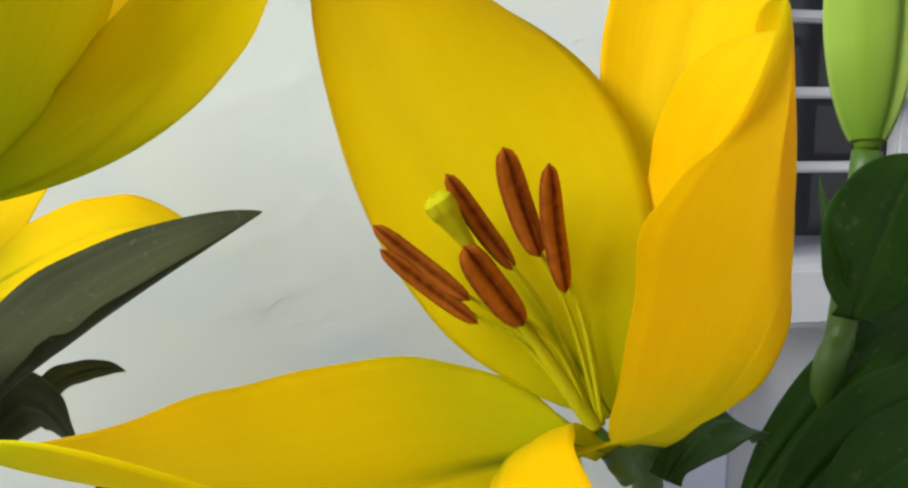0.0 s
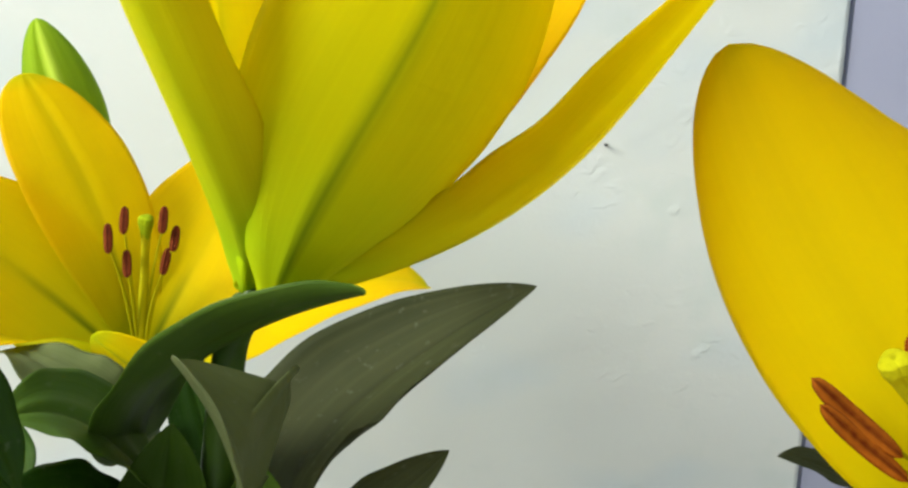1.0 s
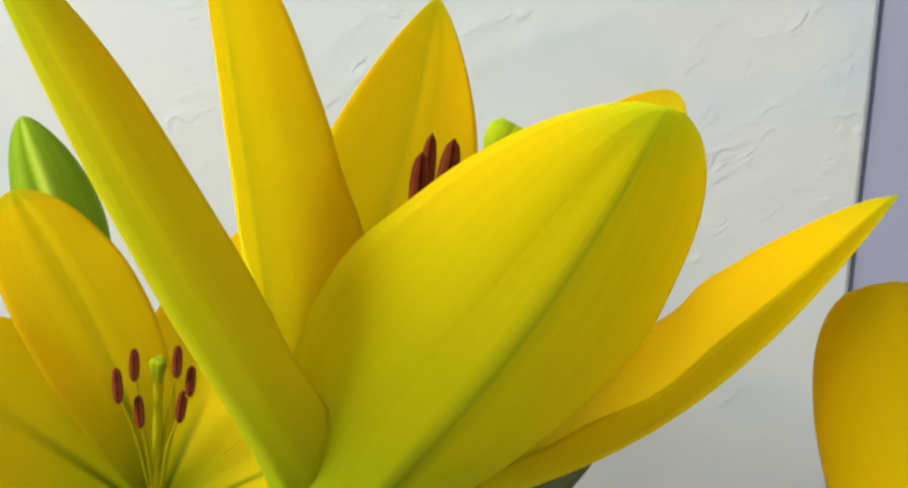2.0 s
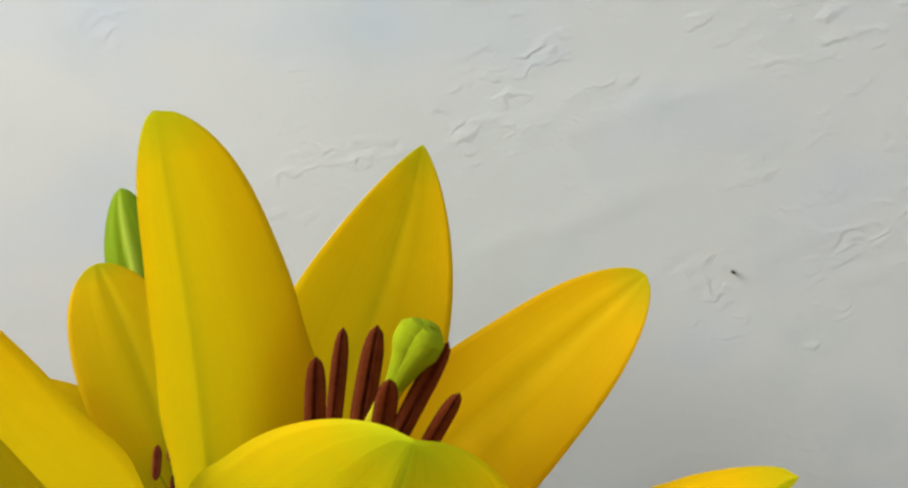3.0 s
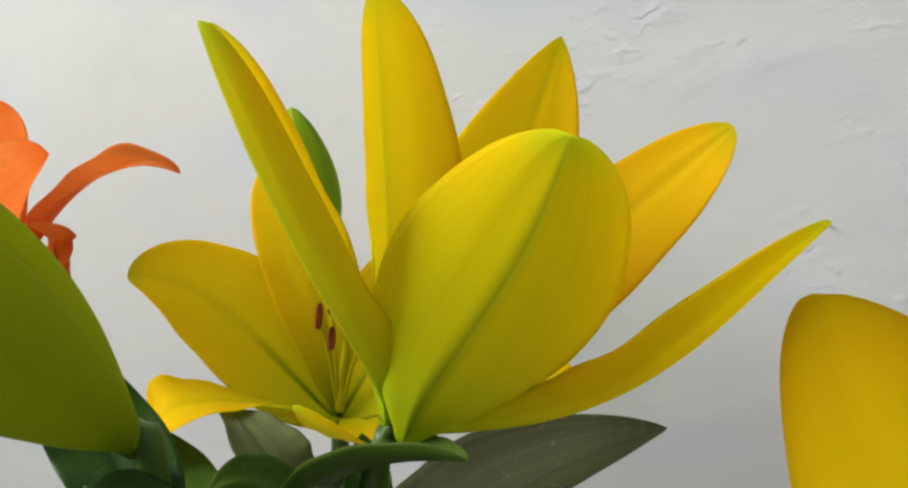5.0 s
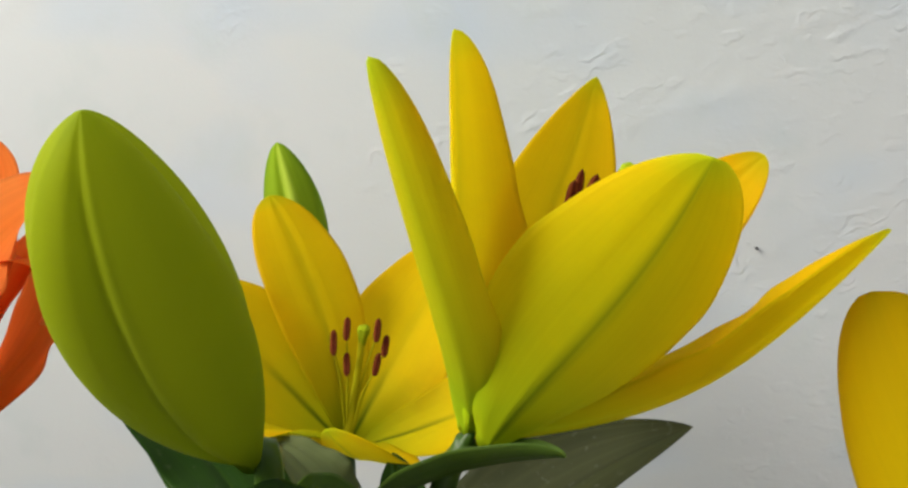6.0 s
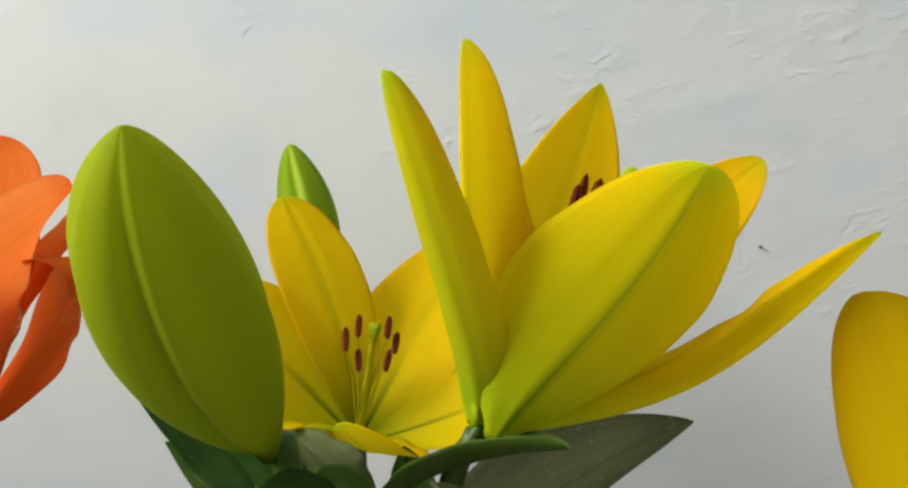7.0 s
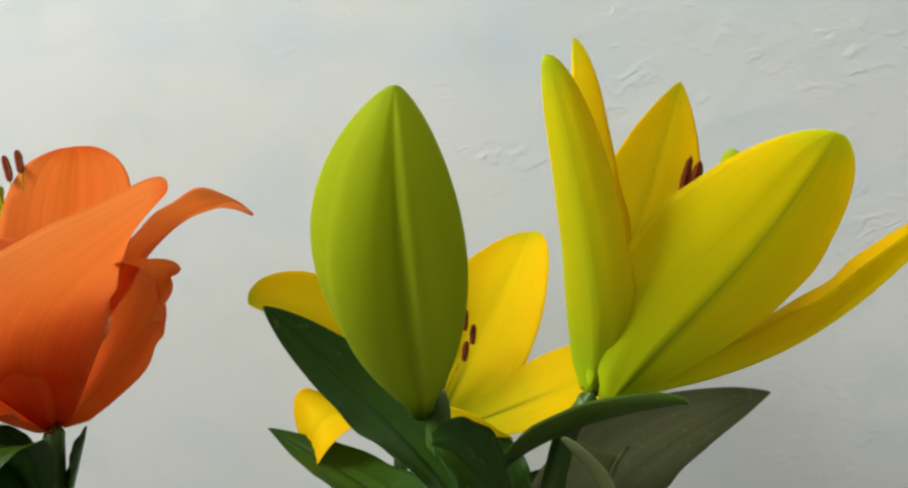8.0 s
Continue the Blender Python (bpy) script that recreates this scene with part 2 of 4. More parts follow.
def plaster_material():
    m, nt, b = material("white_plaster", 0.9, 0.2)
    ob = nt.nodes.new("ShaderNodeTexCoord").outputs["Object"]
    big, mid, fine = fuzzy(nt, ob, 3.0), fuzzy(nt, ob, 26.0, 5.0), fuzzy(nt, ob, 500.0, 5.0)
    side = nt.nodes.new("ShaderNodeSeparateXYZ")
    nt.links.new(ob, side.inputs[0])
    col = blend(nt, calc(nt, "MULTIPLY_ADD", big, 2.2, -0.6, clamp=True), (0.545, 0.600, 0.570), (0.610, 0.630, 0.600))
    col = blend(nt, calc(nt, "MULTIPLY_ADD", fuzzy(nt, stretched(nt, ob, (9.0, 9.0, 14.0)), 1.0, 2.0), 4.0, -2.1, clamp=True), col, (0.505, 0.578, 0.612))
    col = blend(nt, calc(nt, "MULTIPLY_ADD", mid, 3.0, -1.7, clamp=True), col, (0.510, 0.572, 0.540))
    nt.links.new(col, b.inputs["Base Color"])
    ledge = None
    for slant, step, wander, seed in ((24, 0.011, 1.4, 0.0), (8, 0.017, 1.3, 3.7)):
        turn = nt.nodes.new("ShaderNodeMapping")
        turn.inputs["Location"].default_value = (seed, 0, seed)
        turn.inputs["Rotation"].default_value = (0, radians(slant), 0)
        nt.links.new(ob, turn.inputs["Vector"])
        axis = nt.nodes.new("ShaderNodeSeparateXYZ")
        nt.links.new(turn.outputs[0], axis.inputs[0])
        down = calc(nt, "MULTIPLY_ADD", axis.outputs[2], -1.0 / step, calc(nt, "MULTIPLY", fuzzy(nt, turn.outputs[0], 75.0, 1.6), wander * 2.4))
        f = calc(nt, "FRACT", down)
        tread = calc(nt, "MINIMUM", calc(nt, "DIVIDE", f, 0.72), calc(nt, "DIVIDE", calc(nt, "SUBTRACT", 1.0, f), 0.28))
        here = calc(nt, "MULTIPLY_ADD", fuzzy(nt, stretched(nt, turn.outputs[0], (62.0, 1.0, 110.0)), 1.0, 1.5), 6.0, -3.35, clamp=True)
        tread = calc(nt, "MULTIPLY", tread, here)
        ledge = tread if ledge is None else calc(nt, "ADD", ledge, tread)
    worn = calc(nt, "MULTIPLY_ADD", side.outputs[0], 2.2, calc(nt, "MULTIPLY_ADD", side.outputs[2], 3.0, -3.25))
    where = calc(nt, "MULTIPLY_ADD", fuzzy(nt, ob, 12.0, 2.0), 4.0, worn, clamp=True)
    stipple = calc(nt, "MULTIPLY", calc(nt, "MULTIPLY_ADD", fuzzy(nt, stretched(nt, ob, (150.0, 1.0, 230.0)), 1.0, 2.0), 2.5, -1.1, clamp=True), where)
    ledge = calc(nt, "MULTIPLY", ledge, calc(nt, "MULTIPLY_ADD", where, 0.95, 0.05))
    height = calc(nt, "ADD", calc(nt, "MULTIPLY", ledge, 0.35), calc(nt, "ADD", calc(nt, "MULTIPLY_ADD", stipple, 0.10, calc(nt, "MULTIPLY", mid, 0.12)), calc(nt, "MULTIPLY", fine, 0.08)))
    relief(nt, b, height, 0.55, 0.0016)
    return m


plaster = plaster_material()
lilac_paint = skin_material("lilac_paint", (0.31, 0.325, 0.44), (0.36, 0.375, 0.49), 14.0, 0.6, 0.2, 0.0006)
white_paint = skin_material("white_paint", (0.44, 0.45, 0.50), (0.52, 0.53, 0.57), 25.0, 0.45, 0.2, 0.0004)
concrete = skin_material("ground_concrete", (0.30, 0.295, 0.285), (0.38, 0.372, 0.355), 5.0, 0.9, 0.6, 0.003)
# pale tone lets the unseen added walls bounce fill light onto the flowers
lilac_render = skin_material("lilac_render", (0.36, 0.365, 0.385), (0.42, 0.425, 0.445), 6.0, 0.9, 0.5, 0.002)
metal_dark = skin_material("dark_metal", (0.03, 0.03, 0.03), (0.06, 0.055, 0.05), 90.0, 0.6)
glass_m, glass_nt, glass_b = material("window_glass", 0.08, 0.5)
glass_b.inputs["Base Color"].default_value = (0.055, 0.055, 0.065, 1)


# ---- building helpers ----
def part(name, data, mat, parent, label=""):
    """A mesh or bmesh as one object under its thing."""
    if isinstance(data, bmesh.types.BMesh):
        me = bpy.data.meshes.new(name)
        data.to_mesh(me)
        data.free()
        data = me
    for m in mat if isinstance(mat, (list, tuple)) else [mat]:
        if m is not None and len(data.materials) < 2:
            data.materials.append(m)
    ob = new(name, data)
    ob.parent = parent
    if label:
        tagged(ob, label)
    return ob


def grid_mesh(name, pts, uvs=None, closed=False, smooth=True):
    """A mesh from an array of rows x columns points; closed: the columns run round."""
    rows, cols = pts.shape[:2]
    idx = np.arange(rows * cols).reshape(rows, cols)
    nxt = np.roll(idx, -1, 1) if closed else idx[:, 1:]
    cur = idx if closed else idx[:, :-1]
    faces = np.stack([cur[:-1], nxt[:-1], nxt[1:], cur[1:]], -1).reshape(-1, 4)
    me = bpy.data.meshes.new(name)
    me.from_pydata(pts.reshape(-1, 3).tolist(), [], faces.tolist())
    if uvs is not None:
        lay = me.uv_layers.new(name="UVMap")
        flat = uvs.reshape(-1, 2)
        order = np.empty(len(me.loops), dtype=np.int32)
        me.loops.foreach_get("vertex_index", order)
        lay.data.foreach_set("uv", flat[order].astype(np.float32).ravel())
    if smooth:
        me.polygons.foreach_set("use_smooth", [True] * len(me.polygons))
    return me


def unit(a):
    return a / (np.linalg.norm(a, axis=-1, keepdims=True) + 1e-12)


def blade(name, base, c1, c2, tip, inner, half, taper, cup, twist, ns=44, nu=21, thick=0.0005, keel=0.0005, wave=0.0004, floor=0.15, seed=0, blunt=0.0, skew=0.0):
    """A curved blade with thickness: a rib from base to tip, half its greatest half width, taper its outline,
    cup the bend across at base and tip (radians), twist about the rib, keel a crease along it, wave the ruffle of the margin, skew the share by which one half is wider."""
    s, u = 1 - (1 - np.linspace(0, 1, ns)) ** 1.35, np.linspace(-1, 1, nu)
    b, p1, p2, t = (np.array(v, float) for v in (base, c1, c2, tip))
    k = s[:, None]
    rib = (1 - k) ** 3 * b + 3 * k * (1 - k) ** 2 * p1 + 3 * k * k * (1 - k) * p2 + k**3 * t
    d = unit(3 * (1 - k) ** 2 * (p1 - b) + 6 * k * (1 - k) * (p2 - p1) + 3 * k * k * (t - p2))
    inn = np.array(inner, float)
    n = np.empty_like(d)
    half_way = int(np.argmin(np.abs(s - 0.5)))
    n[half_way] = unit(inn - d[half_way] * (d[half_way] @ inn))
    for i in list(range(half_way + 1, ns)) + list(range(half_way - 1, -1, -1)):
        last = n[i - 1] if i > half_way else n[i + 1]
        n[i] = unit(last - d[i] * (last @ d[i]))
    side = np.cross(d, n)
    th = (twist[0] + (twist[1] - twist[0]) * s)[:, None]
    n = n * np.cos(th) + side * np.sin(th)
    side = np.cross(d, n)
    p, q = taper
    pk = p / (p + q)
    x = s * (1 - blunt)
    g = x**p * (1 - x) ** q / (pk**p * (1 - pk) ** q)
    if blunt:
        g = g * np.sqrt(np.clip(1 - s ** (1.5 / blunt if blunt < 0.2 else 11.0), 0, 1))
    w = half * np.maximum(g, floor * np.clip(1 - 3 * s, 0, 1))
    ph = cup[0] + (cup[1] - cup[0]) * s
    ph = np.where(np.abs(ph) < 1e-3, 1e-3, ph)
    a = ph[:, None] * u
    wide = w[:, None] * (1 + skew * np.sign(u))
    mid = rib[:, None] + side[:, None] * (wide * np.sin(a) / ph[:, None])[..., None]
    lift = wide * (1 - np.cos(a)) / ph[:, None]
    thin = np.clip(w / (0.5 * half), 0, 1)[:, None] ** 1.5
    lift = lift - thin * keel * np.exp(-((u / 0.09) ** 2)) * (1 - s[:, None]) ** 0.4 + thin * 0.5 * keel * np.exp(-(((np.abs(u) - 0.24) / 0.1) ** 2))
    ruffle = np.sin(s[:, None] * 17 + seed * 1.7 + 2.4 * np.sign(u)) + 0.6 * np.sin(s[:, None] * 31 + seed * 2.9 - u)
    lift = lift + wave * ruffle * np.abs(u) ** 3 * np.sin(np.pi * s[:, None])
    mid = mid + n[:, None] * lift[..., None]
    du, ds = np.gradient(mid, axis=1), np.gradient(mid, axis=0)
    nor = unit(np.cross(du, ds))
    nor = nor * np.sign((nor * n[:, None]).sum(-1).mean())
    body = thick * (0.25 + 0.75 * (1 - np.abs(u) ** 4)) * (0.4 + 0.6 * np.sqrt(1 - 0.9 * s[:, None]))
    top, low = mid + nor * body[..., None] / 2, mid - nor * body[..., None] / 2
    uv = np.stack(np.broadcast_arrays((u + 1) / 2, s[:, None]), -1)
    nn = ns * nu
    idx = np.arange(nn).reshape(ns, nu)
    quad = np.stack([idx[:-1, :-1], idx[:-1, 1:], idx[1:, 1:], idx[1:, :-1]], -1).reshape(-1, 4)
    ring = np.concatenate([idx[0], idx[1:, -1], idx[-1, -2::-1], idx[-2:0:-1, 0]])
    rim = np.stack([ring, np.roll(ring, -1), np.roll(ring, -1) + nn, ring + nn], -1)
    flip = (np.cross(du, ds) * n[:, None]).sum() < 0
    faces = np.concatenate([quad[:, ::-1] if flip else quad, (quad if flip else quad[:, ::-1]) + nn, rim[:, ::-1] if not flip else rim])
    me = bpy.data.meshes.new(name)
    me.from_pydata(np.concatenate([top.reshape(-1, 3), low.reshape(-1, 3)]).tolist(), [], faces.tolist())
    lay = me.uv_layers.new(name="UVMap")
    both = np.concatenate([uv.reshape(-1, 2)] * 2)
    order = np.empty(len(me.loops), dtype=np.int32)
    me.loops.foreach_get("vertex_index", order)
    lay.data.foreach_set("uv", both[order].astype(np.float32).ravel())
    me.polygons.foreach_set("use_smooth", [True] * len(me.polygons))
    me.polygons.foreach_set("material_index", [0] * len(quad) + [1] * (len(faces) - len(quad)))
    return me


def tube(name, points, radii, sides=14, uneven=0.0):
    """A round tube through points, smoothly bent, with a radius at each."""
    pts = np.array(points, float)
    steps = 10 * (len(pts) - 1) + 1
    x = np.linspace(0, len(pts) - 1, steps)
    i = np.clip(x.astype(int), 0, len(pts) - 2)
    f = (x - i)[:, None]
    ext = np.vstack([2 * pts[0] - pts[1], pts, 2 * pts[-1] - pts[-2]])
    p0, p1, p2, p3 = ext[i], ext[i + 1], ext[i + 2], ext[i + 3]
    line = 0.5 * (2 * p1 + (p2 - p0) * f + (2 * p0 - 5 * p1 + 4 * p2 - p3) * f**2 + (3 * p1 - p0 - 3 * p2 + p3) * f**3)
    r = np.interp(x, range(len(pts)), radii)
    d = unit(np.gradient(line, axis=0))
    ref = np.array([0.3, 0.9, 0.1]) if abs(d[0] @ np.array([0.3, 0.9, 0.1])) < 0.9 else np.array([1.0, 0, 0])
    e1 = unit(np.cross(d, ref))
    e2 = np.cross(d, e1)
    a = np.linspace(0, 2 * np.pi, sides, endpoint=False)
    rr = r[:, None] * (1 + uneven * np.sin(3 * a + 5 * x[:, None]))
    ring = line[:, None] + rr[..., None] * (e1[:, None] * np.cos(a)[None, :, None] + e2[:, None] * np.sin(a)[None, :, None])
    ring = np.concatenate([line[:1, None].repeat(sides, 1), ring, line[-1:, None].repeat(sides, 1)])
    return grid_mesh(name, ring, None, True)


def thing(name, place, label, category, group=""):
    ob = new(name)
    ob.location = place
    ob.empty_display_size = 0.02
    scene.view_layers[0].update()
    return tagged(ob, label, category, group)


def under(parent, ob):
    """Keeps world coordinates under a displaced parent."""
    ob.matrix_parent_inverse = Matrix.Translation(parent.matrix_world.translation).inverted() if parent.type == "EMPTY" else Matrix()
    return ob


petal_count = [0]


def petal(flower, base, c1, c2, tip, inner, half, taper, cup, twist, kind="yellow", **more):
    petal_count[0] += 1
    skins = {"yellow": (yellow_in, yellow_out), "inner": (yellow_in, yellow_in), "amber": (yellow_in, amber_out), "lemon": (lemon, amber_out), "lower": (yellow_in, lower_out), "sepal": (yellow_in, sepal_out), "orange": (orange_in, orange_out)}[kind]
    me = blade("petal", base, c1, c2, tip, inner, half, taper, cup, twist, seed=petal_count[0], **more)
    return part("petal", me, skins, flower)


def leaf(plant, base, c1, c2, tip, inner, half, taper, cup, twist, skin=None, **more):
    petal_count[0] += 1
    skin = skin or leaf_green
    me = blade("leaf", base, c1, c2, tip, inner, half, taper, cup, twist, thick=0.0006, keel=0.0007, wave=0.0005, floor=0.35, seed=petal_count[0], **more)
    return under(plant, part("leaf", me, (skin, skin), plant))


def stem(plant, points, radii):
    return under(plant, part("stem", tube("stem", points, radii, uneven=0.03), stem_green, plant))


def flower_head(plant, base, stigma, k=1.0, tone=None, style=1.0):
    """The pistil of a flower, from its seat to a three-lobed stigma; petals and stamens are its children."""
    b, t = Vector(base), Vector(stigma)
    up = (t - b).normalized()
    rows = [(0.004, 0.0013), (0.010, 0.0012), (0.016, 0.0010), (0.024, 0.0010)]
    pts = [b + up * h for h, _ in rows] + [b + (t - b) * 0.75, t]
    me = tube("flower", [tuple(p) for p in pts], [r * style for _, r in rows] + [0.0009 * k * style, 0.0012 * k * style], 12)
    head = under(plant, part("flower", me, filament_green, plant))
    seat = [b - up * 0.007, b - up * 0.004, b - up * 0.001, b + up * 0.004]
    part("receptacle", tube("receptacle", [tuple(p) for p in seat], [0.0018, 0.0021, 0.0018, 0.0009], 16, 0.06), stem_green, head, "green receptacle below the petals")
    e1 = up.orthogonal().normalized()
    e2 = up.cross(e1)
    lobes = []
    for lobe in range(3):
        a = lobe * 2 * math.pi / 3 + 0.5
        out = e1 * math.cos(a) + e2 * math.sin(a)
        lobes.append(tube("lobe", [tuple(t - up * 0.009), tuple(t - up * 0.003 + out * 0.0004 * k), tuple(t - up * 0.0005 + out * 0.0007 * k), tuple(t + out * 0.0007 * k + up * 0.0010 * k), tuple(t + out * 0.0007 * k + up * 0.0018 * k)], [0.0008 * k, 0.0014 * k, 0.0018 * k, 0.0018 * k, 0.0010 * k], 14))
    bm = bmesh.new()
    for me in lobes:
        bm.from_mesh(me)
        bpy.data.meshes.remove(me)
    st = part("stigma", bm, tone or stigma_green, head)
    for p in st.data.polygons:
        p.use_smooth = True
    return head


def stamen(head, low, high, radius, dust=None):
    """A filament from the throat and a grooved two-lobed anther between two ends."""
    low, high = np.array(low), np.array(high)
    seat = np.array(head["seat"])
    mid = low + (high - low) * 0.35
    away = np.array([-0.2, 1.0, -0.1])
    mid = mid + unit(away - unit(high - low) * (away @ unit(high - low))) * radius * 0.6
    bow = seat + (mid - seat) * 0.5 + np.array([0, 0.0, 0.004])
    part("filament", tube("filament", [seat + (mid - seat) * 0.12, bow, mid], [0.00048, 0.00040, 0.00026], 8), filament_green, head)
    n, sides = 18, 32
    s = np.linspace(0, 1, n)
    d = unit(high - low)
    ref = np.array([0.2, -1.0, 0.1])
    e1 = unit(np.cross(d, ref))
    e2 = np.cross(d, e1)
    bend = np.sin(np.pi * s)[:, None] * e2 * np.linalg.norm(high - low) * 0.05
    line = low + (high - low) * s[:, None] + bend
    prof = radius * np.clip(1 - np.abs(2 * s - 1) ** 3.2, 0, 1) ** 0.5
    a = np.linspace(0, 2 * np.pi, sides, endpoint=False)
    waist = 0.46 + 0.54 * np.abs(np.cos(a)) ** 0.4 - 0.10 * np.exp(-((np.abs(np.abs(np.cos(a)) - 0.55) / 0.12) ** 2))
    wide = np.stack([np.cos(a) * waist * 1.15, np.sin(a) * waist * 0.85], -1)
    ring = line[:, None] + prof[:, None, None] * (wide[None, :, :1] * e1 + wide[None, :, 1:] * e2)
    # mask for the painted shading: high on the lobes, low in grooves and edges
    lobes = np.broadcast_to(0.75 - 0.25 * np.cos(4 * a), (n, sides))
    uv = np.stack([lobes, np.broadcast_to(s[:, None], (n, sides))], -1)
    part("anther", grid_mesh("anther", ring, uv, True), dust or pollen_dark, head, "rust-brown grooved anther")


def bud(plant, base, tip, radius, face, skin, middle=None, shape=(0.62, 0.92, 0.62), label=""):
    """A closed bud of three ribbed outer leaves that overlap in grooves."""
    b, t = Vector(base), Vector(tip)
    up = (t - b).normalized()
    e1 = up.orthogonal().normalized()
    e2 = up.cross(e1)
    turn = math.atan2(Vector(face).dot(e2), Vector(face).dot(e1))
    core = under(plant, part("bud", tube("bud", [tuple(b - up * 0.002), tuple(b + (t - b) * 0.5 if middle is None else (b + t) * 0.25 + Vector(middle) * 0.5), tuple(t - up * 0.004)], [0.003, radius * 0.75, 0.0008], 16), skin, plant, label))
    b, e1, e2, ax = (np.array(v) for v in (b, e1, e2, t - b))
    ns, na = 46, 25
    s = np.linspace(0, 1, ns)
    k2 = s[:, None]
    bend = b + ax / 2 if middle is None else np.array(middle)
    line = (1 - k2) ** 2 * b + 2 * k2 * (1 - k2) * bend + k2**2 * (b + ax)
    prof = radius * np.sin(np.pi * np.clip(s * 0.945 + 0.055, 0, 1) ** shape[1]) ** (shape[0] + (shape[2] - shape[0]) * s)
    prof = np.maximum(prof, 0.0026 * (1 - s))
    prof[-1] = 0.0
    for k in range(3):
        a = np.linspace(-1, 1, na)
        ang = turn + k * 2 * np.pi / 3 + a * radians(60.2)
        ridge = 1 + (0.15 * np.exp(-(((a - 0.03) / np.where(a < 0.03, 0.07, 0.24)) ** 2)) - 0.15 * np.exp(-(((a + 0.19) / 0.13) ** 2)) - 0.04 * np.exp(-(((a - 0.62) / 0.16) ** 2))) * np.sin(np.pi * s[:, None]) ** 0.3 - 0.008 * np.abs(a) ** 6
        r = prof[:, None] * ridge
        pts = line[:, None] + r[..., None] * (e1 * np.cos(ang)[:, None] + e2 * np.sin(ang)[:, None])[None]
        uv = np.stack(np.broadcast_arrays((a + 1) / 2, s[:, None]), -1)
        part("sepal", grid_mesh("sepal", pts, uv), skin, core)
    return core


def box(name, lo, hi, mat, parent=None, bevel=0.002):
    bm = bmesh.new()
    bmesh.ops.create_cube(bm, size=1)
    lo, hi = Vector(lo), Vector(hi)
    for v in bm.verts:
        v.co = Vector(((lo[i] + hi[i]) / 2 + v.co[i] * (hi[i] - lo[i])) for i in range(3))
    if bevel:
        bmesh.ops.bevel(bm, geom=bm.edges[:], offset=bevel, segments=2, affect="EDGES")
    return part(name, bm, mat, parent)


# ---- setting ----
WALL_Y, WALL_END = 0.436, 0.262


def plaster_wall():
    """A thick masonry wall with trowelled ledges and flakes in its face."""
    x = np.concatenate([[-2.4, -1.4, -0.9], np.linspace(-0.62, WALL_END, 330)])
    z = np.concatenate([[0.0, 0.12], np.linspace(0.25, 0.95, 290), [1.3, 2.0, 2.8]])
    pts = np.empty((len(z), len(x), 3))
    for j, zz in enumerate(z):
        for i, xx in enumerate(x):
            v = Vector((xx * 22 + zz * 4.0, zz * 46 - xx * 14.0, 0.3))
            h = noise.fractal(v, 0.9, 2.1, 4)
            ledge = max(0.0, min(1.0, (h - 0.28) * 5.0)) + 0.6 * max(0.0, min(1.0, (-h - 0.34) * 6.0))
            patch = max(0.0, min(1.0, 0.45 + 1.8 * noise.noise(Vector((xx * 7.0, zz * 8.0, 4.0))) + 1.2 * xx))
            soft = noise.noise(Vector((xx * 14, zz * 20, 7.0))) * 0.0004 + noise.noise(Vector((xx * 4, zz * 4, 1.0))) * 0.001
            pts[j, i] = (xx, WALL_Y - ledge * 0.0002 * patch - h * 0.0001 - soft, zz)
    me = grid_mesh("wall_back", pts)
    bm = bmesh.new()
    bm.from_mesh(me)
    edge = [e for e in bm.edges if e.is_boundary]
    out = bmesh.ops.extrude_edge_only(bm, edges=edge)
    for v in out["geom"]:
        if isinstance(v, bmesh.types.BMVert):
            v.co.y = WALL_Y + 0.16
    bm.normal_update()
    ob = part("wall_back", bm, plaster, None)
    for p in ob.data.polygons:
        p.use_smooth = True
    return tagged(ob, "rough white-plastered wall with trowel ledges and flakes", "wall", kind="structure")


plaster_wall()
ground = box("ground", (-60, -60, -0.1), (60, 60, 0.0), concrete, bevel=0)
tagged(ground, "grey concrete ground in front of the wall", "ground", kind="structure")
jamb = box("trim", (WALL_END, WALL_Y + 0.002, 0.0), (WALL_END + 0.052, WALL_Y + 0.15, 2.8), lilac_paint, bevel=0.004)
tagged(jamb, "lilac-painted upright jamb beside the window", "window jamb", kind="structure")
low_wall = box("wall_below_window", (WALL_END + 0.052, WALL_Y + 0.03, 0.0), (0.68, WALL_Y + 0.15, 0.375), white_paint, bevel=0.003)
tagged(low_wall, "pale painted wall below the window", "wall", kind="structure")
head_wall = box("wall_above_window", (WALL_END + 0.052, WALL_Y + 0.03, 1.7), (0.68, WALL_Y + 0.15, 2.8), white_paint, bevel=0.003)
tagged(head_wall, "pale painted wall above the window", "wall", kind="structure")
# unseen wall, added to cut the sky's light on the right
added_side = box("added_wall_right", (0.54, -1.6, 0.0), (0.68, WALL_Y - 0.012, 2.8), lilac_render, bevel=0.004)
tagged(added_side, "unseen lilac-grey rendered side wall added to block light from the right", "wall", kind="structure")
# unseen wall behind the camera, added to block some sun and return fill
added_front = box("added_wall_front", (-1.0, -1.05, 0.0), (0.68, -0.92, 2.2), lilac_render, bevel=0.004)
tagged(added_front, "unseen lilac-grey rendered wall facing the flowers, added to shape and bounce light", "wall", kind="structure")


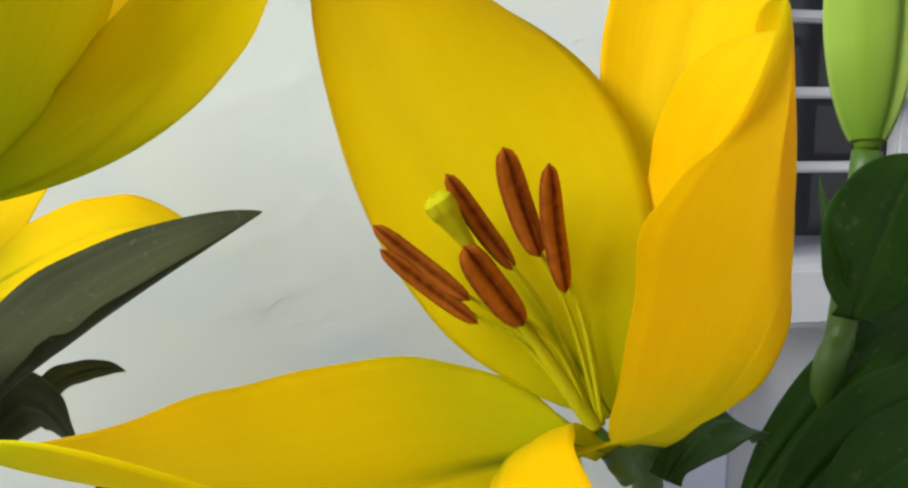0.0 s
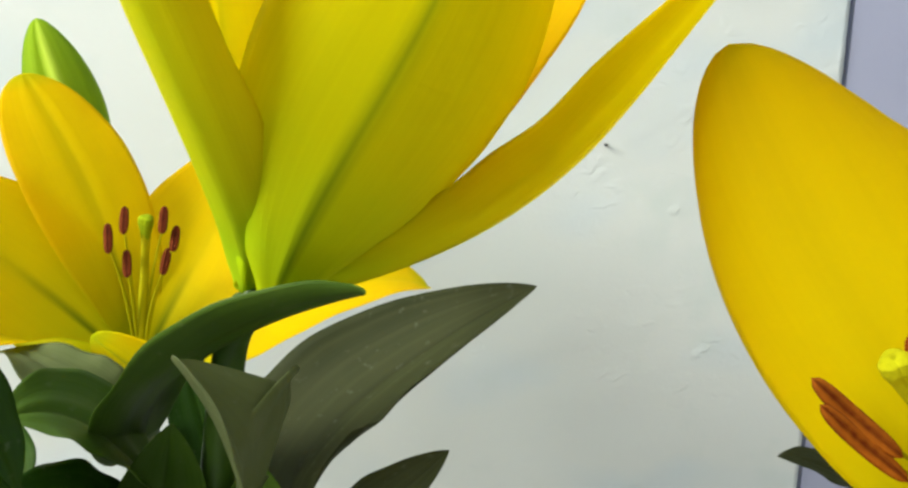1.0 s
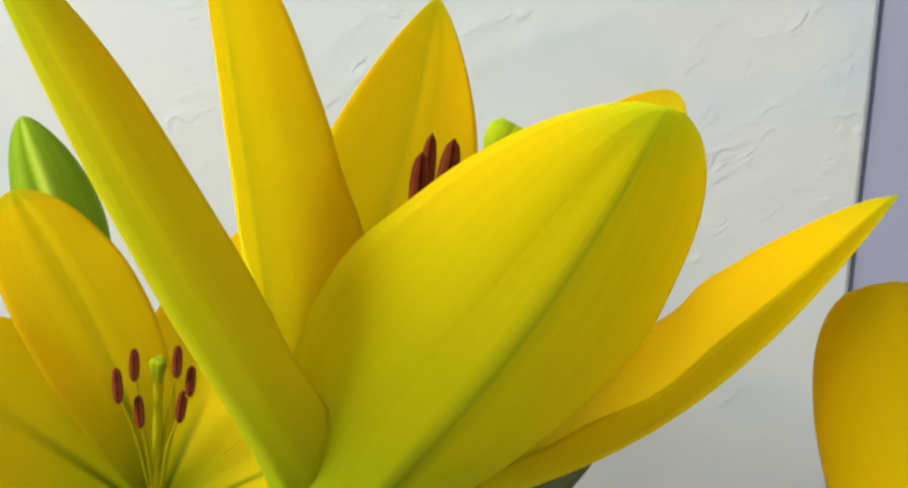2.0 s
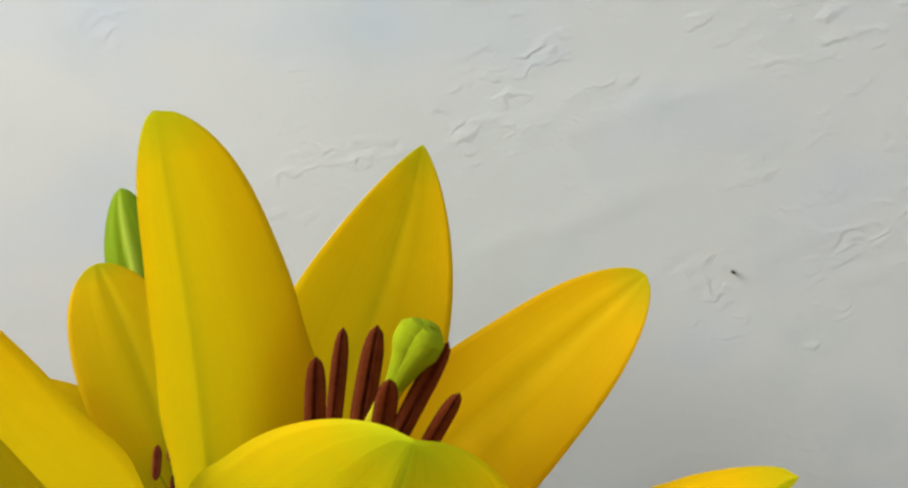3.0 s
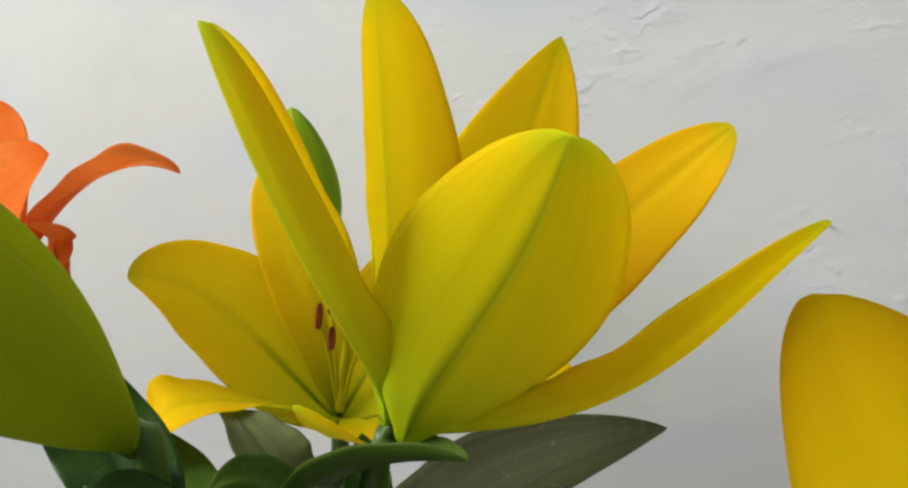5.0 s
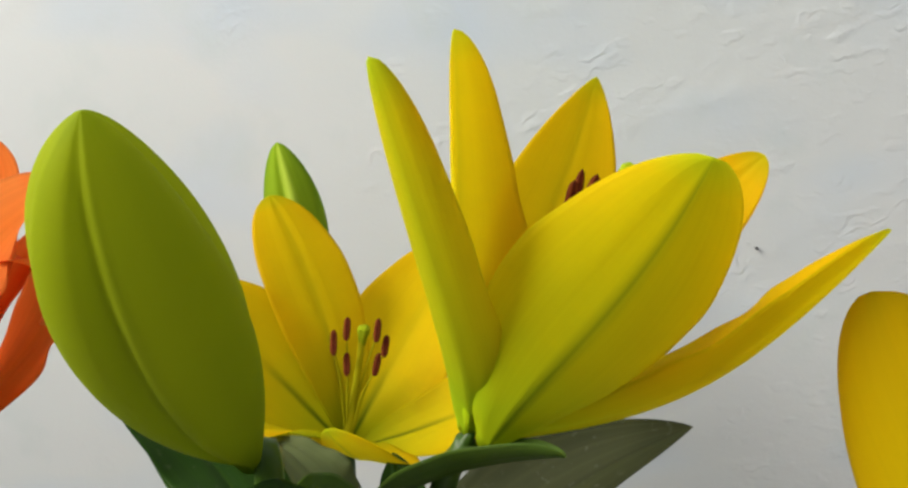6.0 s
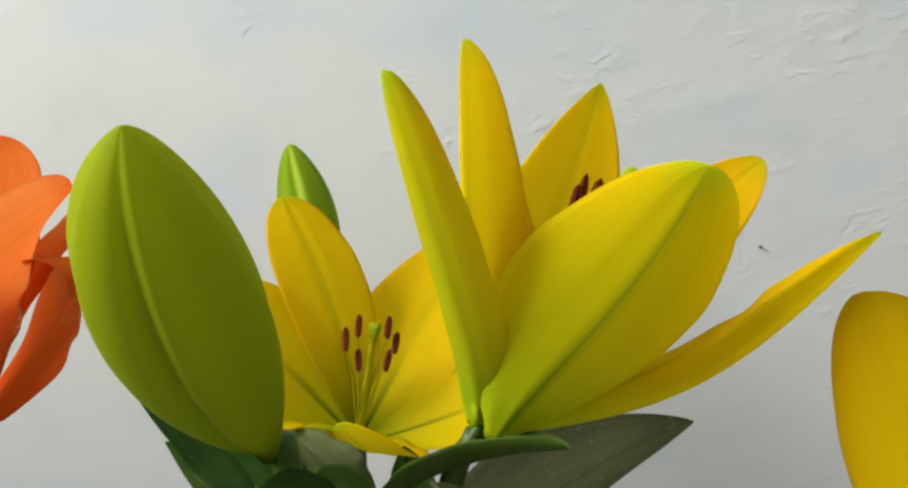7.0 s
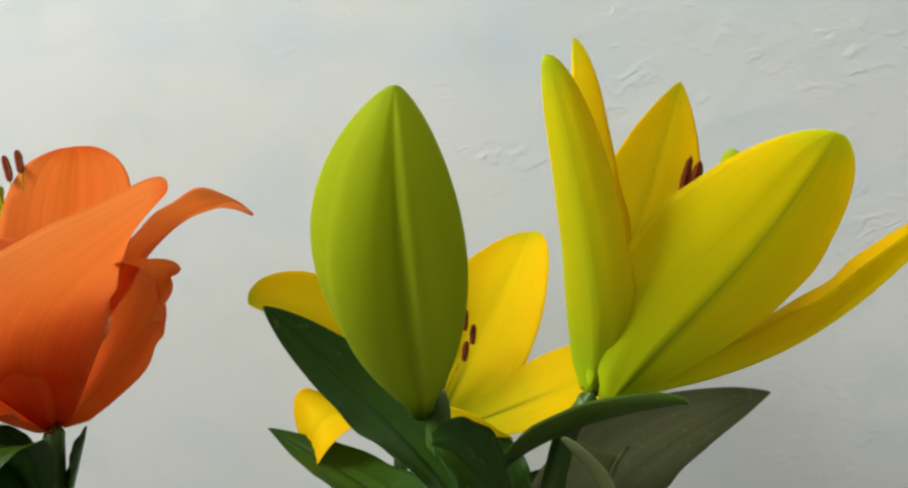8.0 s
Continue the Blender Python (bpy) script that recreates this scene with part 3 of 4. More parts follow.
def wall_with_opening(name, x0, x1, y0, y1, top, opening, mat):
    """A wall across x with an opening through it for the added lamp: piers, sill wall and head in one mesh."""
    oy0, oy1, oz0, oz1 = opening
    bm = bmesh.new()
    for ya, yb, za, zb in ((y0, oy0, 0.0, top), (oy1, y1, 0.0, top), (oy0, oy1, 0.0, oz0), (oy0, oy1, oz1, top)):
        made = bmesh.ops.create_cube(bm, size=1)["verts"]
        for v in made:
            v.co = Vector(((x0 + x1) / 2 + v.co.x * (x1 - x0), (ya + yb) / 2 + v.co.y * (yb - ya), (za + zb) / 2 + v.co.z * (zb - za)))
    return part(name, bm, mat, None)


# unseen wall, added only to carry the side lamp's opening
added_left = wall_with_opening("added_wall_left", -1.0, -0.88, -0.918, WALL_Y - 0.012, 2.2, OPENING, lilac_render)
tagged(added_left, "unseen rendered side wall added to hold the lamp opening", "wall", kind="structure")
window = thing("window_1", (WALL_END + 0.3, WALL_Y + 0.1, 0.4), "dark window behind pale horizontal bars with a pale sill", "window")
tagged(window, kind="structure")
under(window, box("window_sill", (WALL_END + 0.052, WALL_Y - 0.01, 0.375), (0.68, WALL_Y + 0.15, 0.412), white_paint, window, 0.004))
under(window, box("pane", (WALL_END + 0.052, WALL_Y + 0.10, 0.412), (0.68, WALL_Y + 0.106, 1.7), glass_m, window, 0))
for i in range(14):
    zz = 0.461 + i * 0.0445
    under(window, box("bar", (WALL_END + 0.053, WALL_Y + 0.03, zz), (0.68, WALL_Y + 0.042, zz + 0.0065), white_paint, window, 0.0015))
for xx in (0.44,):
    under(window, box("upright", (xx, WALL_Y + 0.043, 0.412), (xx + 0.012, WALL_Y + 0.055, 1.7), white_paint, window, 0.002))
nail = part("nail", tube("nail", [np.array((0.1398, 0.4338, 0.4914)) + (0, 0.012, 0), np.array((0.1398, 0.4338, 0.4914)) + (0, 0.0005, 0), np.array((0.1398, 0.4338, 0.4914))], [0.0007, 0.0007, 0.0007], 10), metal_dark, None)
tagged(nail, "small dark nail head in the white wall", "nail")

# ---- yellow lily, the tall one in the middle ----
GROUP = "lilies before the wall"
base = Vector((-0.0023, 0.1872, 0.4736))
plant_a = thing("lily", (base.x - 0.02, base.y + 0.01, 0), "yellow lily in full bloom with dusty green leaves", "flower", GROUP)
stem(plant_a, [(base.x - 0.02, base.y + 0.01, 0), (base.x - 0.018, base.y + 0.012, 0.3), (-0.0093, 0.1973, 0.4426), tuple(base)], [0.0042, 0.004, 0.0034, 0.0028])
flower_a = flower_head(plant_a, (-0.0023, 0.1872, 0.4736), (0.0299, 0.1848, 0.5378), 1.5)
flower_a["seat"] = (-0.0023, 0.1872, 0.4736)
petal(flower_a, (-0.0031, 0.1868, 0.4754), (0.0016, 0.1853, 0.4858), (-0.0063, 0.1493, 0.5096), (-0.0228, 0.1440, 0.5574), (0.595, 0.784, -0.177), 0.0165, (0.70, 0.55), (0.89, 1.83), (0.15, 0.10), skew=0.41, blunt=0.05, floor=0.12, kind="sepal")
petal(flower_a, (-0.0022, 0.1869, 0.4758), (-0.0054, 0.1992, 0.5053), (-0.0085, 0.2002, 0.5298), (-0.0119, 0.1951, 0.5683), (0.665, -0.705, -0.247), 0.0181, (0.46, 0.58), (1.31, 0.49), (0.30, 0.47), skew=0.19, blunt=0.05)
petal(flower_a, (-0.0024, 0.1873, 0.4756), (0.0051, 0.2073, 0.5025), (0.0170, 0.2231, 0.5245), (0.0248, 0.2273, 0.5617), (0.008, -0.999, -0.033), 0.0171, (0.88, 0.81), (0.49, 0.48), (0.03, 0.14))
petal(flower_a, (-0.0022, 0.1873, 0.4758), (0.0202, 0.1999, 0.5022), (0.0416, 0.2081, 0.5206), (0.0637, 0.2040, 0.5444), (-0.753, -0.614, 0.236), 0.0145, (0.50, 0.68), (0.24, 0.31), (0.60, 0.35), skew=0.09, blunt=0.06, kind="amber")
petal(flower_a, (0.0023, 0.1840, 0.4730), (0.0132, 0.1572, 0.5039), (0.0273, 0.1561, 0.5149), (0.0351, 0.1403, 0.5446), (-0.299, 0.945, 0.130), 0.0227, (0.72, 0.78), (0.99, 0.78), (-0.25, -0.23), blunt=0.05)
petal(flower_a, (0.0019, 0.1907, 0.4728), (0.0482, 0.1854, 0.4845), (0.0505, 0.1578, 0.5041), (0.0747, 0.1611, 0.5329), (-0.943, 0.085, 0.322), 0.0217, (0.58, 0.73), (0.96, 0.78), (-0.79, -0.52), skew=-0.39, blunt=0.08, kind="lower")
stamen(flower_a, (0.0170, 0.1849, 0.5193), (0.0189, 0.1857, 0.5392), 0.0011)
stamen(flower_a, (0.0199, 0.1890, 0.5176), (0.0229, 0.1911, 0.5380), 0.0016)
stamen(flower_a, (0.0161, 0.1788, 0.5212), (0.0167, 0.1788, 0.5371), 0.0013)
stamen(flower_a, (0.0254, 0.1770, 0.5223), (0.0273, 0.1756, 0.5358), 0.0014)
stamen(flower_a, (0.0253, 0.1837, 0.5194), (0.0341, 0.1847, 0.5381), 0.0014)
stamen(flower_a, (0.0300, 0.1776, 0.5209), (0.0364, 0.1769, 0.5339), 0.0011)
leaf(plant_a, (0.0062, 0.1829, 0.4308), (-0.0035, 0.2116, 0.4267), (0.0166, 0.2233, 0.4461), (0.0598, 0.2244, 0.4680), (0.007, -0.282, 0.959), 0.0234, (0.72, 0.85), (0.73, 0.85), (-0.42, -0.13), skin=leaf_dusty)
leaf(plant_a, (-0.0279, 0.2106, 0.4363), (-0.0268, 0.1938, 0.4528), (-0.0042, 0.1817, 0.4726), (0.0190, 0.1682, 0.4797), (0.015, -0.288, 0.958), 0.0122, (0.41, 0.57), (-0.35, 1.48), (-0.05, -0.44), skew=0.11, skin=leaf_olive)
leaf(plant_a, (-0.0020, 0.1840, 0.4345), (-0.0040, 0.1675, 0.4510), (0.0079, 0.1523, 0.4560), (-0.0113, 0.1688, 0.4688), (0.2, -0.6, 0.75), 0.0165, (0.56, 0.66), (0.37, 0.82), (-0.25, 0.13), skew=0.23, blunt=0.15, skin=leaf_grey)
leaf(plant_a, (-0.0218, 0.2013, 0.4270), (-0.0282, 0.1957, 0.4469), (-0.0367, 0.1882, 0.4562), (-0.0431, 0.1825, 0.4533), (0.278, -0.275, 0.920), 0.0120, (0.80, 0.90), (0.60, 0.40), (0.00, 0.00), skin=leaf_olive)
leaf(plant_a, (-0.0250, 0.1964, 0.4016), (-0.0227, 0.1953, 0.4156), (-0.0197, 0.1940, 0.4342), (-0.0175, 0.1929, 0.4482), (0.192, -0.962, 0.192), 0.0110, (0.80, 0.90), (0.80, 0.50), (0.00, 0.00), skin=leaf_olive)
leaf(plant_a, (-0.0002, 0.1934, 0.4017), (-0.0006, 0.1933, 0.4134), (-0.0012, 0.1930, 0.4290), (-0.0016, 0.1929, 0.4406), (-0.192, -0.962, 0.192), 0.0100, (0.80, 0.90), (0.80, 0.50), (0.00, 0.00), skin=leaf_olive)
leaf(plant_a, (-0.0191, 0.1950, 0.4213), (-0.0248, 0.1860, 0.4341), (-0.0324, 0.1741, 0.4427), (-0.0381, 0.1651, 0.4441), (0.182, -0.366, 0.913), 0.0110, (0.80, 0.90), (0.60, 0.40), (0.00, 0.00))
leaf(plant_a, (-0.0120, 0.2319, 0.4019), (-0.0059, 0.2383, 0.4266), (0.0022, 0.2468, 0.4195), (0.0082, 0.2532, 0.3911), (0.338, -0.420, 0.842), 0.0110, (0.80, 0.90), (0.60, 0.40), (0.00, 0.00), skin=leaf_dusty)

# ---- yellow lily nearer the wall ----
base = Vector((-0.0463, 0.2797, 0.4300))
plant_b = thing("lily", (base.x, base.y + 0.02, 0), "open yellow lily with brown anthers before the wall", "flower", GROUP)
stem(plant_b, [(base.x, base.y + 0.02, 0), (base.x + 0.004, base.y + 0.016, 0.25), (base.x + 0.002, base.y + 0.006, base.z - 0.05), tuple(base)], [0.0042, 0.004, 0.0034, 0.0028])
flower_b = flower_head(plant_b, (-0.0463, 0.2797, 0.4300), (-0.0410, 0.2717, 0.4750), 0.9, style=1.35)
flower_b["seat"] = (-0.0463, 0.2797, 0.4300)
petal(flower_b, (-0.0462, 0.2796, 0.4300), (-0.0495, 0.2828, 0.4635), (-0.0664, 0.2914, 0.4924), (-0.0851, 0.3077, 0.5150), (0.572, -0.735, -0.365), 0.0169, (0.88, 0.70), (0.21, -0.14), (0.09, 0.09), blunt=0.06)
petal(flower_b, (-0.0467, 0.2792, 0.4298), (-0.0663, 0.2675, 0.4536), (-0.0901, 0.2719, 0.4819), (-0.1138, 0.2584, 0.4797), (0.989, -0.043, -0.140), 0.0235, (0.68, 0.69), (0.43, 0.5), (-0.57, 0.14), blunt=0.06)
petal(flower_b, (-0.0460, 0.2795, 0.4297), (-0.0377, 0.2798, 0.4490), (-0.0283, 0.3034, 0.4713), (-0.0089, 0.3464, 0.5027), (-0.391, -0.870, -0.299), 0.0250, (0.74, 0.69), (0.49, 0.50), (0.45, -0.26), blunt=0.06)
petal(flower_b, (-0.0461, 0.2792, 0.4302), (-0.0638, 0.2387, 0.4541), (-0.0829, 0.2133, 0.4622), (-0.0839, 0.2289, 0.4378), (0.635, 0.741, 0.217), 0.0164, (0.91, 0.62), (0.22, 0.47), (0.49, -0.14), blunt=0.18)
petal(flower_b, (-0.0459, 0.2796, 0.4301), (-0.0418, 0.2591, 0.4400), (-0.0275, 0.2397, 0.4347), (-0.0466, 0.2394, 0.4518), (-0.277, 0.880, 0.387), 0.0199, (0.89, 0.61), (0.50, 0.07), (-0.17, -0.40), blunt=0.04)
petal(flower_b, (-0.0457, 0.2796, 0.4287), (-0.0056, 0.2659, 0.4464), (0.0109, 0.2605, 0.4684), (0.0380, 0.2701, 0.4572), (-0.990, 0.037, 0.138), 0.0180, (0.86, 0.64), (0.29, 0.40), (0.64, 0.03), blunt=0.05)
stamen(flower_b, (-0.0501, 0.2668, 0.4666), (-0.0515, 0.2721, 0.4744), 0.0011)
stamen(flower_b, (-0.0463, 0.2679, 0.4718), (-0.0470, 0.2731, 0.4790), 0.0011)
stamen(flower_b, (-0.0452, 0.2661, 0.4601), (-0.0465, 0.2712, 0.4671), 0.0011)
stamen(flower_b, (-0.0362, 0.2685, 0.4719), (-0.0364, 0.2737, 0.4792), 0.0011)
stamen(flower_b, (-0.0333, 0.2679, 0.4671), (-0.0331, 0.2730, 0.4738), 0.0011)
stamen(flower_b, (-0.0360, 0.2667, 0.4607), (-0.0353, 0.2719, 0.4676), 0.0011)
leaf(plant_b, (-0.0300, 0.2280, 0.4307), (-0.0400, 0.2067, 0.4410), (-0.0470, 0.2209, 0.4571), (-0.0688, 0.2348, 0.4486), (-0.014, -0.445, 0.895), 0.0116, (0.71, 0.94), (0.61, 0.61), (0.25, 0.59), skin=leaf_grey)
leaf(plant_b, (-0.0058, 0.2718, 0.3602), (0.0092, 0.2803, 0.3700), (0.0311, 0.2815, 0.3854), (0.0472, 0.2818, 0.4008), (0.001, -0.287, 0.958), 0.0126, (0.82, 0.89), (0.58, 0.37), (-0.02, 0.07), skin=leaf_dusty)
leaf(plant_b, (-0.0229, 0.2727, 0.3924), (-0.0118, 0.2752, 0.4104), (0.0029, 0.2787, 0.4173), (0.0140, 0.2812, 0.4126), (-0.003, -0.448, 0.894), 0.0060, (0.80, 0.90), (0.60, 0.40), (0.00, 0.00), skin=leaf_dusty)
leaf(plant_b, (-0.0147, 0.2277, 0.4195), (-0.0179, 0.2316, 0.4274), (-0.0221, 0.2367, 0.4379), (-0.0253, 0.2406, 0.4458), (0.000, -0.981, 0.196), 0.0080, (0.80, 0.90), (0.60, 0.40), (0.00, 0.00))

# ---- yellow lily close to the camera's start ----
base = Vector((0.1159, 0.1392, 0.4393))
plant_c = thing("lily", (base.x + 0.03, base.y + 0.05, 0), "wide open yellow lily with large rust-brown anthers", "flower", GROUP)
stem(plant_c, [(base.x + 0.03, base.y + 0.05, 0), (base.x + 0.03, base.y + 0.05, 0.25), (base.x + 0.022, base.y + 0.032, base.z - 0.03), tuple(base)], [0.0042, 0.004, 0.0032, 0.0022])
flower_c = flower_head(plant_c, (0.1159, 0.1392, 0.4393), (0.0890, 0.1373, 0.4777), 0.95, stigma_yellow)
flower_c["seat"] = (0.1159, 0.1392, 0.4393)
petal(flower_c, (0.1176, 0.1421, 0.4431), (0.1039, 0.1370, 0.4628), (0.0818, 0.1526, 0.4860), (0.0740, 0.1640, 0.5205), (-0.123, -0.977, -0.174), 0.0272, (0.81, 0.69), (0.62, -2.03), (-0.23, -0.08), skew=0.23, blunt=0.30, kind="lemon")
petal(flower_c, (0.1116, 0.1411, 0.4380), (0.0887, 0.1410, 0.4387), (0.0710, 0.1170, 0.4385), (0.0359, 0.1085, 0.4570), (0.823, 0.281, 0.494), 0.0281, (0.60, 0.42), (0.42, 0.27), (-0.46, 0.62), blunt=0.14)
petal(flower_c, (0.1189, 0.1388, 0.4398), (0.1289, 0.1081, 0.4554), (0.1377, 0.1268, 0.4782), (0.1287, 0.1183, 0.5044), (-0.749, 0.553, -0.363), 0.0296, (0.94, 0.50), (-0.24, 0.60), (-0.55, 0.28), skew=0.44, blunt=0.06, floor=0.45, kind="amber")
petal(flower_c, (0.1212, 0.1482, 0.4400), (0.1265, 0.1480, 0.4998), (0.1337, 0.1420, 0.5273), (0.1514, 0.1729, 0.5116), (-0.819, -0.295, -0.493), 0.0160, (0.98, 0.54), (0.78, 0.63), (0.20, 0.58), blunt=0.05, floor=0.3, kind="amber")
petal(flower_c, (0.1221, 0.1458, 0.4396), (0.1251, 0.1415, 0.4722), (0.1154, 0.1132, 0.4892), (0.1252, 0.1149, 0.5002), (-0.838, 0.327, -0.437), 0.0109, (0.84, 0.69), (0.23, 0.20), (0.05, 0.01), blunt=0.03, kind="amber")
petal(flower_c, (0.1152, 0.1381, 0.4390), (0.0863, 0.1327, 0.4510), (0.0902, 0.1202, 0.4288), (0.1126, 0.0897, 0.4050), (0.671, 0.595, 0.442), 0.0190, (0.87, 0.60), (0.33, 0.30), (-0.21, -0.12), kind="inner")
stamen(flower_c, (0.0938, 0.1399, 0.4632), (0.0795, 0.1412, 0.4747), 0.0013, pollen)
stamen(flower_c, (0.0950, 0.1396, 0.4597), (0.0804, 0.1400, 0.4713), 0.0012, pollen)
stamen(flower_c, (0.1032, 0.1361, 0.4701), (0.0966, 0.1326, 0.4861), 0.0019, pollen)
stamen(flower_c, (0.1071, 0.1356, 0.4647), (0.1021, 0.1292, 0.4841), 0.0016, pollen)
stamen(flower_c, (0.1005, 0.1393, 0.4676), (0.0894, 0.1364, 0.4823), 0.0014, pollen)
stamen(flower_c, (0.1010, 0.1360, 0.4601), (0.0912, 0.1325, 0.4726), 0.0021, pollen)
leaf(plant_c, (0.1562, 0.2115, 0.4082), (0.1457, 0.2137, 0.4196), (0.1318, 0.2165, 0.4263), (0.1213, 0.2187, 0.4264), (0.001, -0.288, 0.958), 0.0070, (0.80, 0.90), (0.60, 0.40), (0.00, 0.00), skin=leaf_dusty)
leaf(plant_c, (0.1351, 0.1581, 0.4234), (0.1432, 0.1627, 0.4352), (0.1540, 0.1689, 0.4337), (0.1620, 0.1735, 0.4226), (-0.002, -0.288, 0.958), 0.0100, (0.80, 0.90), (0.60, 0.40), (0.00, 0.00))

# ---- orange lily ----
base = Vector((-0.1922, 0.2745, 0.4222))
plant_o = thing("lily", (base.x, base.y, 0), "orange lily with curled petals before the wall", "flower", GROUP)
stem(plant_o, [(base.x, base.y, 0), (base.x + 0.003, base.y + 0.002, 0.2), (-0.1909, 0.2719, 0.3989), tuple(base)], [0.0045, 0.0045, 0.0042, 0.0035])
flower_o = flower_head(plant_o, (-0.1922, 0.2745, 0.4222), (-0.2195, 0.2841, 0.5131))
flower_o["seat"] = (-0.1922, 0.2745, 0.4222)
petal(flower_o, (-0.1925, 0.2745, 0.4222), (-0.1971, 0.2745, 0.4611), (-0.1848, 0.2782, 0.4969), (-0.1891, 0.2853, 0.5320), (-0.167, -0.974, -0.156), 0.0270, (0.91, 0.59), (0.62, 0.20), (0.08, 0.05), blunt=0.25, kind="orange", wave=0.0016)
petal(flower_o, (-0.1933, 0.2743, 0.4236), (-0.1972, 0.2438, 0.4749), (-0.1649, 0.2387, 0.4860), (-0.1460, 0.2645, 0.5172), (-0.955, 0.293, 0.035), 0.0320, (0.45, 0.30), (-0.15, 0.32), (-0.83, 0.47), skew=0.17, blunt=0.04, kind="orange", wave=0.0016)
petal(flower_o, (-0.1912, 0.2750, 0.4224), (-0.1698, 0.2815, 0.4878), (-0.1535, 0.2960, 0.5223), (-0.1302, 0.3197, 0.5055), (-0.754, -0.648, -0.111), 0.0108, (0.96, 0.56), (0.85, 0.88), (0.08, 0.26), blunt=0.04, kind="orange", wave=0.0016)
petal(flower_o, (-0.1936, 0.2739, 0.4231), (-0.1830, 0.2588, 0.4472), (-0.2010, 0.2500, 0.4770), (-0.2090, 0.2430, 0.4940), (-0.708, 0.698, 0.102), 0.0227, (0.59, 0.36), (0.68, 0.51), (-0.06, -0.12), blunt=0.30, kind="orange", wave=0.0016)
petal(flower_o, (-0.1904, 0.2761, 0.4244), (-0.1392, 0.3137, 0.4871), (-0.1610, 0.2543, 0.4852), (-0.1493, 0.2786, 0.4842), (-0.874, -0.477, -0.086), 0.0194, (0.30, 0.45), (-0.30, 1.80), (0.05, 0.51), skew=-0.12, blunt=0.04, kind="orange", wave=0.0016)
petal(flower_o, (-0.1920, 0.2746, 0.4221), (-0.1997, 0.2651, 0.4260), (-0.2125, 0.2531, 0.4350), (-0.2225, 0.2459, 0.4532), (0.724, 0.680, 0.116), 0.0180, (0.88, 0.61), (0.60, 0.31), (-0.12, 0.10), blunt=0.04, kind="orange", wave=0.0016)
petal(flower_o, (-0.1921, 0.2745, 0.4222), (-0.2035, 0.2760, 0.4598), (-0.2238, 0.2806, 0.4933), (-0.2466, 0.2847, 0.5201), (0.874, -0.481, -0.066), 0.0186, (0.90, 0.60), (0.60, 0.41), (-0.00, -0.02), blunt=0.04, kind="orange", wave=0.0016)
stamen(flower_o, (-0.2117, 0.2797, 0.5170), (-0.2180, 0.2857, 0.5270), 0.0013)
stamen(flower_o, (-0.2079, 0.2802, 0.5205), (-0.2130, 0.2861, 0.5294), 0.0013)
stamen(flower_o, (-0.2180, 0.2799, 0.5200), (-0.2261, 0.2860, 0.5306), 0.0013)
stamen(flower_o, (-0.2093, 0.2758, 0.4815), (-0.2173, 0.2818, 0.4921), 0.0013)
stamen(flower_o, (-0.2196, 0.2764, 0.4892), (-0.2267, 0.2827, 0.5016), 0.0013)
leaf(plant_o, (-0.1870, 0.2707, 0.3880), (-0.1835, 0.2692, 0.4002), (-0.1789, 0.2671, 0.4164), (-0.1754, 0.2655, 0.4286), (-0.845, -0.507, 0.169), 0.0090, (0.80, 0.90), (0.60, 0.40), (0.00, 0.00))
leaf(plant_o, (-0.1886, 0.2611, 0.3924), (-0.1944, 0.2561, 0.4147), (-0.2022, 0.2494, 0.4272), (-0.2080, 0.2444, 0.4266), (0.000, -0.447, 0.894), 0.0120, (0.80, 0.90), (0.60, 0.40), (0.00, 0.00))
leaf(plant_o, (-0.1907, 0.2611, 0.3923), (-0.1909, 0.2499, 0.4306), (-0.1910, 0.2351, 0.4386), (-0.1911, 0.2239, 0.4198), (-0.000, -0.463, 0.886), 0.0120, (0.80, 0.90), (0.60, 0.40), (0.00, 0.00))

# ---- buds on stems of their own ----
base = Vector((-0.0449, 0.1572, 0.4790))
plant_d = thing("lily_bud", (base.x + 0.005, base.y + 0.01, 0), "large closed green lily bud with dark green leaves", "flower bud", GROUP)
stem(plant_d, [(base.x + 0.005, base.y + 0.01, 0), (base.x + 0.006, base.y + 0.012, 0.3), (-0.0405, 0.1590, 0.4640), tuple(base)], [0.004, 0.0036, 0.003, 0.003])
bud(plant_d, (-0.0449, 0.1572, 0.4790), (-0.0483, 0.0989, 0.5461), 0.0131, (0.18, -1.0, 0.35), bud_green, middle=(-0.0520, 0.1063, 0.5279), shape=(1.185, 0.872, 0.76))
leaf(plant_d, (-0.0339, 0.1275, 0.4644), (-0.0355, 0.1591, 0.4618), (-0.0610, 0.1722, 0.4762), (-0.0840, 0.1642, 0.4985), (0.634, -0.210, 0.745), 0.0112, (0.78, 0.78), (0.57, 0.29), (-0.07, -0.59))
leaf(plant_d, (-0.0386, 0.1696, 0.4446), (-0.0501, 0.1900, 0.4381), (-0.0684, 0.2191, 0.4353), (-0.0987, 0.2303, 0.4448), (0.270, -0.270, 0.924), 0.0110, (0.78, 0.90), (0.59, 0.32), (-0.07, -0.27))
